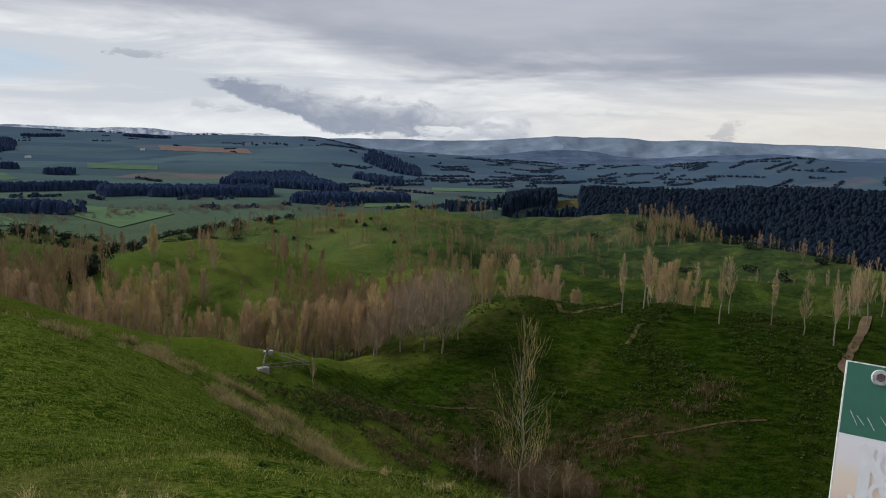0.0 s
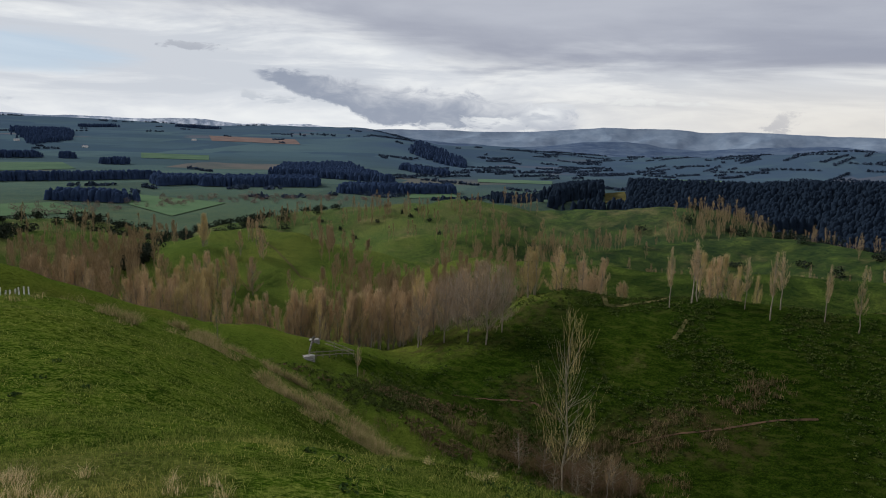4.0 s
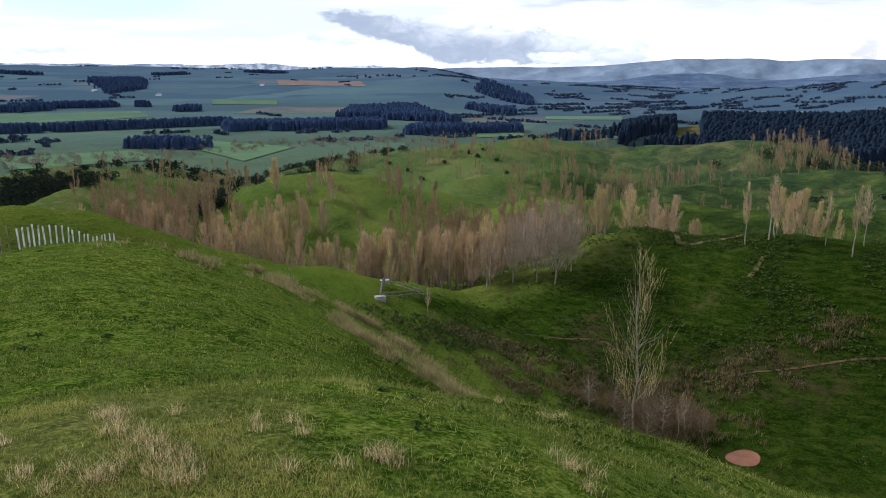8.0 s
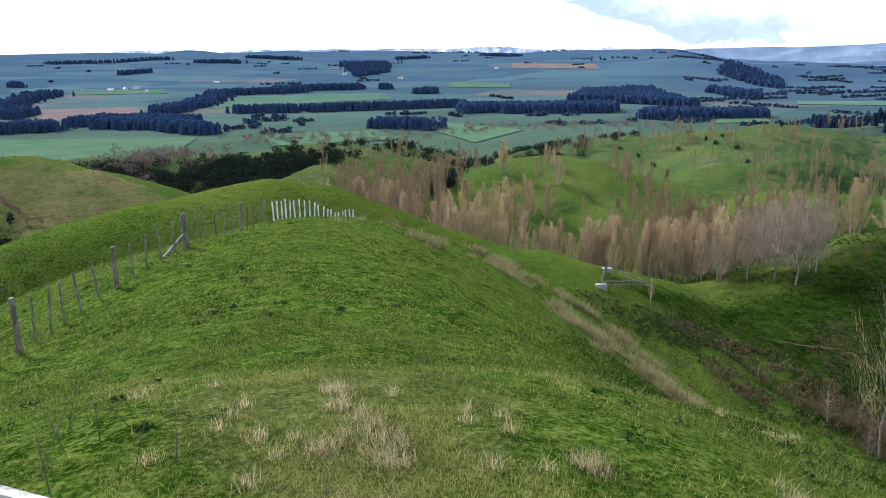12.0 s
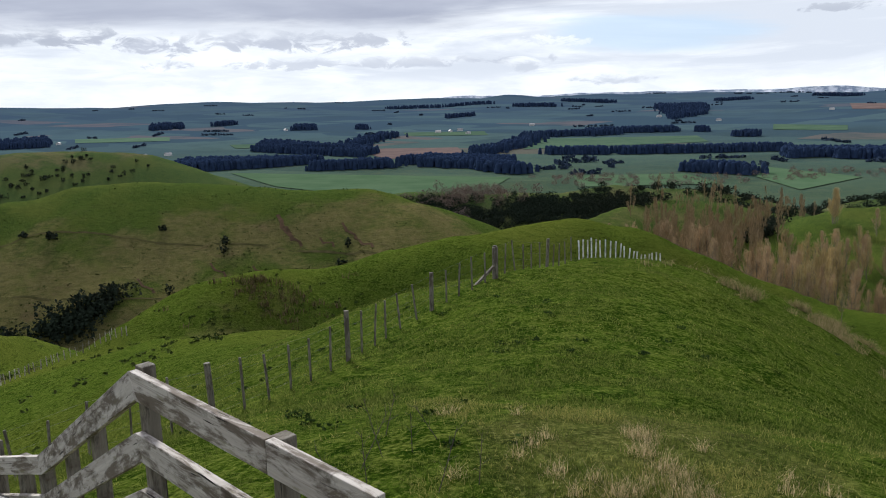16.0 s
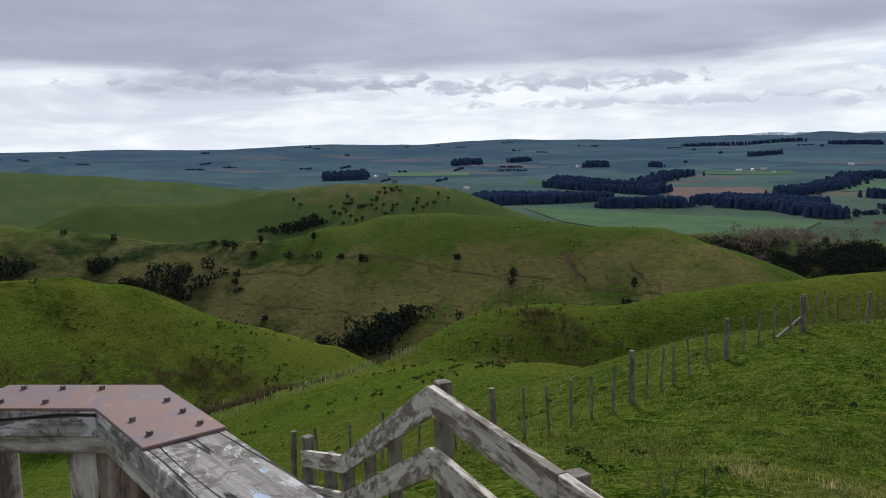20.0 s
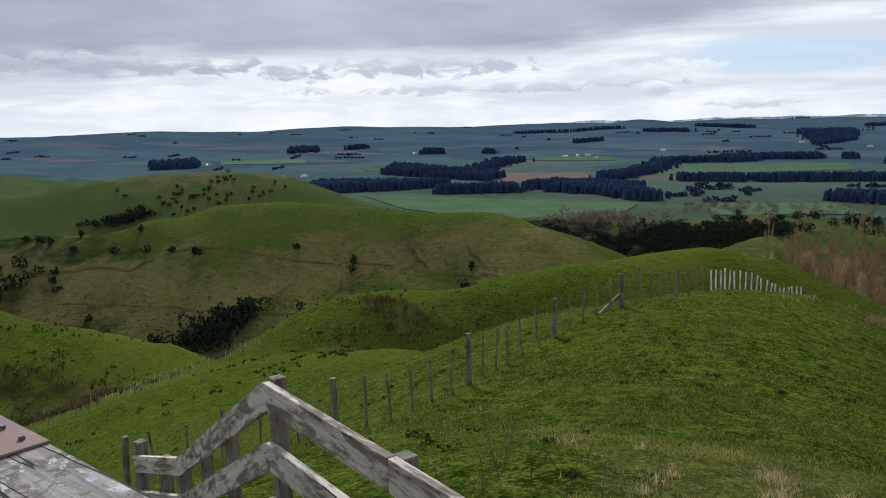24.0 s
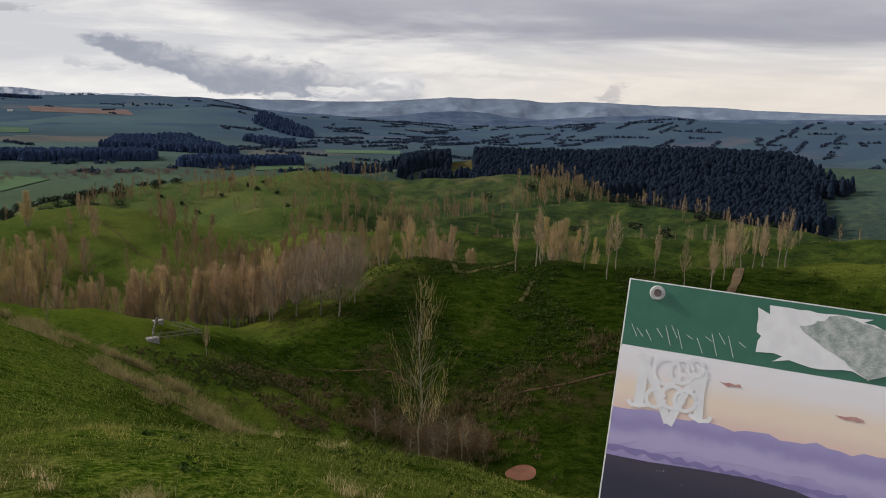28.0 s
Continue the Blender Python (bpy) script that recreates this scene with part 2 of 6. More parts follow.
RIDGES = [
    # crest points (bearing, distance, height), fall of the flanks (or of the left and the right one), roundness of the crest
    ([(-14, 10, -4.9), (-24, 12, -5.95), (-33, 12.5, -6.55), (-40, 12.5, -7.05), (-51, 13, -7.6), (-62, 14, -8.3)], 0.8, 3.0),
    ([(0, 0, -2.5), (8, 5, -3.1), (10, 10, -4.4), (10, 17, -5.2), (9, 25, -5.45), (6, 32, -6.5), (2, 38, -8.4), (1, 50, -14.0), (3, 66, -20.0)], (0.58, 0.86), 9.0),
    ([(20, 30, -10.5), (27, 50, -16.0), (33, 68, -19.8), (38, 82, -24.5)], (0.35, 0.9), 12.0),
    ([(40.5, 96, -27.9), (38, 100, -23.8), (35.2, 104, -21.7), (31, 106, -21.5), (26.8, 108, -21.6), (22.6, 110, -20.5), (17.1, 110, -18.7), (12.9, 109, -17.5), (9.2, 107, -16.7), (5.5, 108, -17.9), (3.5, 109, -19.8), (1.4, 110, -23.8)], (0.8, 0.72), 8.0),
    ([(4.5, 109, -20), (1.4, 113, -23.2), (-2.5, 122, -28.4), (-7.4, 132, -32.7), (-11.5, 137, -34.3), (-15.7, 140, -38), (-20, 140, -41.3), (-24.4, 137, -44.2), (-28.8, 130, -45.8), (-33.2, 122, -45.9)], (0.75, 0.36), 6.0),
    ([(14, 190, -42.1), (6, 180, -40.2), (-1, 174, -43.4), (-8, 170, -45.6), (-15, 168, -52.6), (-22, 162, -57.7), (-28, 152, -56.8), (-31, 144, -54.7)], 0.22, 14.0),
    ([(8, 262, -41), (5, 285, -38), (1.6, 300, -36.6), (-1.6, 300, -37.4), (-2.9, 288, -42), (-3.5, 265, -47.7), (-3.8, 240, -51)], (0.85, 0.32), 6.0),
    ([(-3.6, 222, -43.2), (-5, 240, -40.2), (-7.7, 258, -36.2), (-9.7, 266, -34.6), (-12.5, 268, -34.2), (-15, 260, -34.7), (-16.4, 248, -37.5), (-17.8, 234, -40.8), (-19.4, 218, -44), (-21.6, 200, -47.6), (-24.5, 182, -48.8)], (0.9, 0.27), 8.0),
    ([(-22, 254, -51.2), (-24.5, 248, -48.2), (-27, 238, -42.8), (-29.4, 232, -38.4), (-32.8, 228, -36.8), (-40.9, 229, -37.2), (-48.3, 232, -36.3), (-54, 235, -36.6), (-62, 240, -34.6), (-70, 245, -31.8), (-85, 255, -26.8)], (0.42, 0.34), 10.0),
    ([(-30.5, 190, -45.3), (-33.2, 170, -36.1), (-36, 159, -32.6)], (0.5, 0.95), 5.0),
    ([(-36, 158, -32.1), (-39, 158, -32.4), (-44.8, 157, -30.4), (-50, 156, -30.9), (-54, 158, -30.7), (-60, 163, -28.7), (-66, 172, -26.6), (-85, 200, -22.8)], (0.5, 0.42), 6.0),
    ([(-9, 470, -61), (-10.9, 468, -55), (-15.9, 462, -48.2), (-19.2, 450, -44.5), (-24.3, 438, -40.6), (-26.8, 432, -36.7), (-28.4, 432, -36.5), (-30.5, 432, -39.3), (-32.6, 432, -42), (-34.5, 432, -41.2), (-38.7, 432, -37.8), (-42.5, 430, -35.7), (-45.5, 424, -35.2), (-47.3, 410, -39.8), (-49, 392, -45.4)], (0.5, 0.36), 9.0),
    ([(-18.5, 355, -52.4), (-20.5, 350, -48.6), (-23.7, 336, -44.2), (-28.8, 334, -41.6), (-33, 342, -45.6), (-37, 350, -50.4)], (0.5, 0.42), 8.0),
    ([(-38, 320, -46.1), (-40.8, 335, -45.3), (-44.5, 352, -43.8), (-48.1, 366, -41.7), (-50.9, 364, -40.8), (-53.8, 352, -41), (-58, 320, -41.6), (-63, 300, -40)], (0.5, 0.30), 9.0),
    ([(15.6, 203, -42.4), (17, 210, -39.3), (19, 220, -35.6), (20.9, 232, -30.1), (24.8, 246, -26.5), (28.9, 249, -26), (33, 253, -24.1), (37.2, 260, -22.5), (41.4, 264, -21.8), (43.5, 265, -22.7), (47.8, 266, -26.1), (51.9, 270, -30.3), (55.9, 277, -31.1), (59, 284, -30.9), (63.4, 298, -29.2), (66.5, 306, -26.2), (70.1, 316, -23.8), (90, 332, -16.2)], 0.50, 11.0),
    ([(63.6, 570, -31.9), (57, 570, -34.9), (51.7, 570, -27.4), (47.6, 570, -24.4), (43.5, 570, -24.9), (40.5, 560, -27.4), (38.8, 548, -37.4), (37, 532, -49.4)], 0.42, 12.0),
    ([(90, 1000, -5.0), (70, 1000, -15.5), (65, 1000, -23.0), (60, 1000, -33.5), (54, 980, -47.0), (50, 960, -62.0)], 0.25, 40.0),
    ([(90, 150, -18.4), (71, 150, -20.1), (67.1, 151, -20.8), (63.7, 151, -22.8), (61.6, 146, -28.9), (58.8, 139, -35.2), (54.8, 126, -37.6), (50.8, 114, -37.7), (48.6, 106, -36.5)], (1.0, 0.5), 8.0),
    ([(24, 504, -58.3), (20, 500, -57), (16, 470, -55.6), (12, 455, -53.5), (9.3, 450, -52.1), (6, 446, -47.7), (3, 436, -48.5), (-1, 420, -48.6), (-4, 408, -51.5)], 0.42, 10.0),
    ([(-28, 700, -63.7), (-33, 800, -68.6), (-37, 840, -60.2), (-40, 850, -56.5), (-48, 860, -55.6), (-52, 870, -50.9), (-56, 880, -49.2), (-63, 900, -50.3), (-72, 900, -45.6), (-90, 900, -40.9)], 0.28, 30.0),
    ([(-21, 3000, -22.0), (-26, 3100, -48.0), (-32, 3300, -66.0)], 0.13, 150.0),
    ([(-90, 2600, 13.6), (-66, 2700, -9.4), (-58, 2750, -21.6), (-54, 2800, -17.1), (-50, 2850, -34.8), (-45, 2900, -55.7), (-41, 2950, -82.4)], 0.16, 90.0),
    ([(41, 4200, 7.3), (37.5, 4200, 30.8), (35, 4200, 35.2), (32.5, 4200, 26.4), (30, 4200, 24.9), (26.5, 4200, 8.8)], 0.08, 120.0),
    ([(14.6, 4230, 16.2), (13.7, 4230, 36.9), (13.2, 4230, 34), (11.6, 4230, 14.8)], 0.16, 40.0),
    ([(67.3, 2600, -20.0), (66, 2600, -45.0)], 0.5, 20.0),
]
POND = (-44.3, 94.5, -46.7)
BASE_R = (0, 60, 90, 112, 130, 150, 180, 220, 300, 450, 700, 1000, 1700, 2600, 4300, 5200)
BASE_Z = (-40, -44, -46, -47.5, -49.5, -53, -59, -66, -75, -84, -95, -96, -94, -55, 16, 18)
FLAT_Z = (-40, -44, -46, -47.5, -49.5, -53, -59, -66, -75, -84, -95, -96, -98, -96, -72, -68)


def lattice(ix, iy, seed):
    h = (ix.astype(np.int64) * 374761393 + iy.astype(np.int64) * 668265263 + seed * 144665) & 0x7FFFFFFF
    h = ((h ^ (h >> 13)) * 1274126177) & 0x7FFFFFFF
    return ((h ^ (h >> 16)) & 0xFFFF) / 65535.0


def value_noise(x, y, seed=0):
    ix, iy = np.floor(x), np.floor(y)
    fx, fy = x - ix, y - iy
    fx, fy = fx * fx * (3 - 2 * fx), fy * fy * (3 - 2 * fy)
    p, q = lattice(ix, iy, seed), lattice(ix + 1, iy, seed)
    r, s = lattice(ix, iy + 1, seed), lattice(ix + 1, iy + 1, seed)
    return (p + (q - p) * fx) * (1 - fy) + (r + (s - r) * fx) * fy - 0.5


def fbm(x, y, size, octaves=4, seed=0):
    total, amp = 0.0, 1.0
    for n in range(octaves):
        total = total + amp * value_noise(x / size + 17.3 * n, y / size - 9.1 * n, seed + n)
        size, amp = size * 0.5, amp * 0.5
    return total


def crest_height(x, y, points, fall, round_):
    """The height of a hill with that crest line: the best over its stretches."""
    best = np.full(x.shape, -1e9)
    places = [place(*p) for p in points]
    for a, b in zip(places, places[1:]):
        dx, dy = b.x - a.x, b.y - a.y
        s = np.clip(((x - a.x) * dx + (y - a.y) * dy) / (dx * dx + dy * dy), 0, 1)
        d2 = (x - a.x - s * dx) ** 2 + (y - a.y - s * dy) ** 2
        s = s * s * (3 - 2 * s) * 0.5 + s * 0.5
        if isinstance(fall, tuple):      # the flanks differ: to the left and to the right of the line
            side = np.clip(((x - a.x) * -dy + (y - a.y) * dx) / np.hypot(dx, dy) / 6.0 * 0.5 + 0.5, 0, 1)
            slope = fall[1] + (fall[0] - fall[1]) * side
        else:
            slope = fall
        best = np.maximum(best, a.z + s * (b.z - a.z) - slope * (np.sqrt(d2 + round_ * round_) - round_))
    return best


def land(x, y, rough=True):
    """Height of the ground at x, y (arrays)."""
    x, y = np.asarray(x, float), np.asarray(y, float)
    r = np.hypot(x, y) + 1e-9
    az = np.degrees(np.arctan2(-x, y))
    side = np.clip((az + 27) / 8, 0, 1) * np.where(az > 120, np.clip((170 - az) / 40, 0, 1), 1)
    side = side * side * (3 - 2 * side)
    base = np.interp(r, BASE_R, FLAT_Z) * (1 - side) + np.interp(r, BASE_R, BASE_Z) * side
    # the plateau's edge rolls a little, and low hills stand before the range
    base = base + np.clip((r - 2400) / 1500, 0, 1) * (fbm(x, y, 700, 4, 5) * (30 + 20 * (1 - side)))
    k = np.clip(0.009 * r, 0.5, 4.0)
    heights = [base] + [crest_height(x, y, *ridge) for ridge in RIDGES]
    top = np.maximum.reduce(heights)
    z = top + k * np.log(sum(np.exp(np.maximum((h - top) / k, -40)) for h in heights))
    p = place(*POND)
    wet = np.clip((5.5 - np.hypot(x - p.x, y - p.y)) / 2.5, 0, 1)
    z = z + (POND[2] - 0.25 - z) * wet
    if rough:
        far = np.clip((r - 25) / 60, 0, 1)
        z = z + (fbm(x, y, 58, 4, 11) * 1.3 - 1.1 * np.clip(0.16 - np.abs(value_noise(x / 34, y / 34, 3)), 0, 1) * 6) * far * (1 - wet) * np.clip((720 - r) / 200, 0, 1)
        z = z + fbm(x, y, 9, 4, 21) * (0.25 + 0.35 * far) * (1 - wet) * np.clip((r - 2) / 8, 0, 1) * np.clip((720 - r) / 200, 0, 1)
        z = z + fbm(x, y, 1.6, 3, 31) * 0.09 * np.clip((260 - r) / 200, 0, 1) * (1 - wet)
    return z


def ground_z(x, y):
    return float(land(np.array([x]), np.array([y]))[0])


def on_land(az, r):
    p = place(az, r)
    p.z = ground_z(p.x, p.y)
    return p

# ---- materials ----


def material(name, rough=0.9):
    m = bpy.data.materials.new(name)
    m.use_nodes = True
    n = Nodes(m.node_tree)
    b = n.add("ShaderNodeBsdfPrincipled")
    n.put(b, "Roughness", rough)
    n.put(b, "Specular IOR Level", 0.25)
    n.add("ShaderNodeOutputMaterial", b)
    return m, n, b


def bump(n, b, height, strength=0.5, distance=0.05):
    k = n.add("ShaderNodeBump")
    n.put(k, "Height", height), n.put(k, "Strength", strength), n.put(k, "Distance", distance)
    n.put(b, "Normal", k)


def land_material():
    m, n, b = material("pasture")
    pos = n.add("ShaderNodeNewGeometry").outputs["Position"]
    cover = n.add("ShaderNodeAttribute")
    cover.attribute_name = "cover"
    dry, far, gully = n.add("ShaderNodeSeparateColor", cover.outputs["Color"]).outputs
    damp_and_shade = cover.outputs["Alpha"]
    fine = n.noise(pos, 14.0, 5, 0.72)
    blade = n.noise(pos, 3.2, 6, 0.75)
    mid = n.noise(pos, 0.55, 7, 0.68)
    wide = n.noise(pos, 0.035, 5, 0.55)
    shelf_at = n.add("ShaderNodeMapping", pos)
    n.put(shelf_at, "Scale", (0.35, 0.35, 2.6))
    shelf = n.noise(shelf_at, 1.0, 5, 0.6, 0.4)
    green = n.mix(n.ramp(mid, 0.32, 0.68), (0.050, 0.092, 0.012), (0.122, 0.172, 0.026))
    green = n.mix(n.ramp(wide, 0.42, 0.68), green, (0.165, 0.180, 0.034))
    green = n.mix(n.math("MULTIPLY", n.ramp(shelf, 0.52, 0.66), 0.6), green, (0.030, 0.056, 0.005))
    green = n.mix(n.math("MULTIPLY", n.ramp(blade, 0.49, 0.60), 0.72), green, (0.225, 0.255, 0.055))
    green = n.mix(n.math("MULTIPLY", n.ramp(blade, 0.48, 0.39), 0.6), green, (0.018, 0.042, 0.006))
    green = n.mix(n.math("MULTIPLY", n.ramp(fine, 0.51, 0.60), 0.62), green, (0.28, 0.30, 0.075))
    green = n.mix(n.math("MULTIPLY", n.ramp(fine, 0.49, 0.41), 0.55), green, (0.016, 0.034, 0.006))
    speck = n.noise(pos, 1.3, 5, 0.65)
    green = n.mix(n.math("MULTIPLY", n.ramp(speck, 0.60, 0.64), 0.5), green, (0.018, 0.034, 0.008))
    # dark rank pasture, with slope shade put into the same colour
    coarse = n.ramp(n.math("ADD", damp_and_shade, n.math("MULTIPLY", n.math("SUBTRACT", n.noise(pos, 0.11, 6, 0.7), 0.5), 1.6)), 0.15, 0.75)
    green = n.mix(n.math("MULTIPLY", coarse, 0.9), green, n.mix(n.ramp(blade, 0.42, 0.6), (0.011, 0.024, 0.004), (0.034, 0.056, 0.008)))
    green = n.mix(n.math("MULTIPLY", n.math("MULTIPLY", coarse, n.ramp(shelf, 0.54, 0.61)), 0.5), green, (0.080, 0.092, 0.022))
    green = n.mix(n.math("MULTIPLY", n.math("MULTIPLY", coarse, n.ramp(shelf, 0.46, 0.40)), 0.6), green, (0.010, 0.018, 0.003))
    # dry faces: thatch, with clay showing through
    straw = n.mix(n.ramp(mid, 0.3, 0.7), (0.150, 0.138, 0.042), (0.275, 0.218, 0.092))
    straw = n.mix(n.math("MULTIPLY", n.ramp(n.noise(pos, 0.16, 6, 0.65), 0.54, 0.70), 0.6), straw, (0.225, 0.140, 0.085))
    straw = n.mix(n.math("MULTIPLY", n.ramp(shelf, 0.50, 0.66), 0.6), straw, (0.085, 0.076, 0.030))
    straw = n.mix(n.math("MULTIPLY", n.ramp(fine, 0.51, 0.60), 0.6), straw, (0.42, 0.36, 0.18))
    straw = n.mix(n.math("MULTIPLY", n.ramp(fine, 0.49, 0.40), 0.5), straw, (0.055, 0.066, 0.016))
    dryness = n.ramp(n.math("ADD", dry, n.math("MULTIPLY", n.math("SUBTRACT", n.noise(pos, 0.06, 7, 0.68), 0.5), 2.4)), 0.28, 0.92)
    near = n.mix(dryness, green, straw)
    near = n.mix(n.math("MULTIPLY", gully, n.ramp(n.noise(pos, 0.45, 5, 0.65), 0.4, 0.62)), near, (0.075, 0.060, 0.028))
    # the plain: a patchwork of paddocks and crops, tinted with painted blue haze
    turned = n.add("ShaderNodeMapping", pos)
    n.put(turned, "Rotation", (0, 0, 0.35)), n.put(turned, "Scale", (1 / 260, 1 / 150, 0))
    cells = n.add("ShaderNodeTexVoronoi")
    cells.distance = "CHEBYCHEV"
    n.put(cells, "Vector", turned), n.put(cells, "Scale", 1.0), n.put(cells, "Randomness", 0.75)
    tone = n.add("ShaderNodeSeparateColor", cells.outputs["Color"]).outputs
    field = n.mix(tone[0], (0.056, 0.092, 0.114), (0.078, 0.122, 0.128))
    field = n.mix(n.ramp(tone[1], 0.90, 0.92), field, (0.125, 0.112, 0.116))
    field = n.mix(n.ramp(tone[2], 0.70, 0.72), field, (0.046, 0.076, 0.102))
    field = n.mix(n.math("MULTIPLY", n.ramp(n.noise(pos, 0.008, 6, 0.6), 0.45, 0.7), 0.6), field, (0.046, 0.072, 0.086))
    # out on the plain the gully channel mixes in more haze blue
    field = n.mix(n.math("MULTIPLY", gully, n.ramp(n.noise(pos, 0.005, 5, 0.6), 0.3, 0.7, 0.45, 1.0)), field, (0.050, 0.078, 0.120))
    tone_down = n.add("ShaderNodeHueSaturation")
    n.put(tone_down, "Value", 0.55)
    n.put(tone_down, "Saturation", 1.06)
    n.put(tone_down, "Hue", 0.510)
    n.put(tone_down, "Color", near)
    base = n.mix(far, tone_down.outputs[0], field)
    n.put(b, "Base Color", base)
    n.put(b, "Roughness", 0.95)
    n.put(b, "Specular IOR Level", 0.0)
    rough = n.math("ADD", n.math("MULTIPLY", blade, 0.5), n.math("ADD", n.math("MULTIPLY", mid, 1.2), n.math("ADD", n.math("ADD", shelf, n.math("MULTIPLY", fine, 0.22)), n.math("MULTIPLY", speck, 0.7))))
    bump(n, b, rough, 1.0, 0.20)
    return m


def plain_material(name, dark, light, scale, rough=0.9, per_object=0.25, spec=0.25, relief=0.4):
    """Two tones by noise, with a shift from piece to piece."""
    m, n, b = material(name, rough)
    pos = n.add("ShaderNodeTexCoord").outputs["Object"]
    rnd = n.add("ShaderNodeObjectInfo").outputs["Random"]
    c = n.mix(n.ramp(n.noise(pos, scale, 6, 0.65), 0.3, 0.7), dark, light)
    hsv = n.add("ShaderNodeHueSaturation")
    n.put(hsv, "Value", n.math("ADD", 1 - per_object / 2, n.math("MULTIPLY", rnd, per_object)))
    n.put(hsv, "Color", c)
    n.put(b, "Base Color", hsv)
    n.put(b, "Specular IOR Level", spec)
    bump(n, b, n.noise(pos, scale * 4, 5, 0.7), relief, 0.01)
    return m


def island_material(name, tones, rough=0.9, through=0.0):
    """Tones that change from leaf to leaf (or tree to tree) of one joined mesh; thin blades let light through."""
    m, n, b = material(name, rough)
    geo = n.add("ShaderNodeNewGeometry")
    rnd = geo.outputs["Random Per Island"]
    wide = n.noise(geo.outputs["Position"], 0.02, 3, 0.5)
    c = n.mix(rnd, tones[0], tones[1])
    c = n.mix(n.ramp(wide, 0.4, 0.65), c, tones[2])
    n.put(b, "Base Color", c)
    n.put(b, "Specular IOR Level", 0.0)
    if through:
        links = m.node_tree.links
        lit, both = n.add("ShaderNodeBsdfTranslucent"), n.add("ShaderNodeMixShader")
        n.put(lit, "Color", c)
        both.inputs[0].default_value = through
        links.new(b.outputs[0], both.inputs[1])
        links.new(lit.outputs[0], both.inputs[2])
        links.new(both.outputs[0], [k for k in m.node_tree.nodes if k.bl_idname == "ShaderNodeOutputMaterial"][0].inputs[0])
    return m


def wood_material(name, pale, grey, dark, stain):
    m, n, b = material(name, 0.85)
    pos = n.add("ShaderNodeTexCoord").outputs["Object"]
    rnd = n.add("ShaderNodeObjectInfo").outputs["Random"]
    along = n.add("ShaderNodeMapping", pos)
    n.put(along, "Scale", (1.6, 26.0, 26.0))
    n.put(along, "Location", n.xyz(n.math("MULTIPLY", rnd, 30.0), 0.0, 0.0))
    grain = n.noise(along, 1.0, 8, 0.7, 0.6)
    blotch_at = n.add("ShaderNodeMapping", pos)
    n.put(blotch_at, "Location", n.xyz(n.math("MULTIPLY", rnd, 17.0), 3.0, 0.0))
    n.put(blotch_at, "Scale", (0.9, 3.4, 3.4))
    blotch = n.noise(blotch_at, 3.2, 6, 0.68, 0.4)
    c = n.mix(n.ramp(grain, 0.3, 0.7), grey, pale)
    c = n.mix(n.math("MULTIPLY", n.ramp(blotch, 0.46, 0.60), 0.9), c, dark)
    drip_at = n.add("ShaderNodeMapping", pos)
    n.put(drip_at, "Location", n.xyz(n.math("MULTIPLY", rnd, 41.0), 0.0, 0.0))
    n.put(drip_at, "Scale", (3.2, 1.2, 5.0))
    drip = n.noise(drip_at, 1.0, 6, 0.65, 0.3)
    c = n.mix(n.math("MULTIPLY", n.math("MULTIPLY", n.ramp(drip, 0.52, 0.62), n.ramp(grain, 0.36, 0.60)), 0.8), c, (0.070, 0.050, 0.032))
    streaks = n.add("ShaderNodeMapping", pos)
    n.put(streaks, "Scale", (0.7, 60.0, 60.0))
    c = n.mix(n.math("MULTIPLY", n.ramp(n.noise(streaks, 1.0, 5, 0.7, 0.3), 0.54, 0.66), 0.42), c, dark)
    c = n.mix(n.math("MULTIPLY", n.ramp(n.noise(blotch_at, 7.0, 5, 0.6), 0.58, 0.7), 0.6), c, stain)
    crack = n.ramp(n.noise(along, 1.7, 3, 0.5, 0.2), 0.30, 0.36)
    c = n.mix(n.math("SUBTRACT", 1.0, crack), c, (0.03, 0.025, 0.02))
    n.put(b, "Base Color", c)
    bump(n, b, n.math("ADD", grain, n.math("MULTIPLY", crack, 1.5)), 0.6, 0.004)
    return m


M_LAND = land_material()
M_TWIG = plain_material("poplar_twigs", (0.31, 0.215, 0.125), (0.52, 0.385, 0.235), 0.8, 0.9, 0.45, 0.1)
M_TWIG_GOLD = plain_material("budding_twigs", (0.34, 0.26, 0.12), (0.52, 0.41, 0.20), 0.8, 0.9, 0.5, 0.1)
M_RUSSET = plain_material("russet_twigs", (0.115, 0.072, 0.042), (0.205, 0.135, 0.085), 0.8, 0.9, 0.3, 0.1)
M_TWIG_PALE = plain_material("grey_twigs", (0.22, 0.17, 0.125), (0.37, 0.29, 0.21), 0.8, 0.9, 0.3, 0.1)
M_BARK = plain_material("poplar_bark", (0.15, 0.125, 0.095), (0.30, 0.26, 0.20), 2.5, 0.9, 0.4, 0.1)
# plantation pines: dark, with the navy of haze painted in
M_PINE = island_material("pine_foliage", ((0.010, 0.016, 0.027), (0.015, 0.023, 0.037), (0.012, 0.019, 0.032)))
# trees of the plain: bluer and paler, with distance haze in the tones
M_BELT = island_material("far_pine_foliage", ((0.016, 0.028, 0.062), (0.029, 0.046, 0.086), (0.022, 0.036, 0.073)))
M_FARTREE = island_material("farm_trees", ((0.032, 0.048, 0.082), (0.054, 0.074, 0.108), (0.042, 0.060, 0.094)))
M_SCRUB = island_material("scrub_leaves", ((0.014, 0.021, 0.015), (0.044, 0.050, 0.033), (0.026, 0.035, 0.024)))
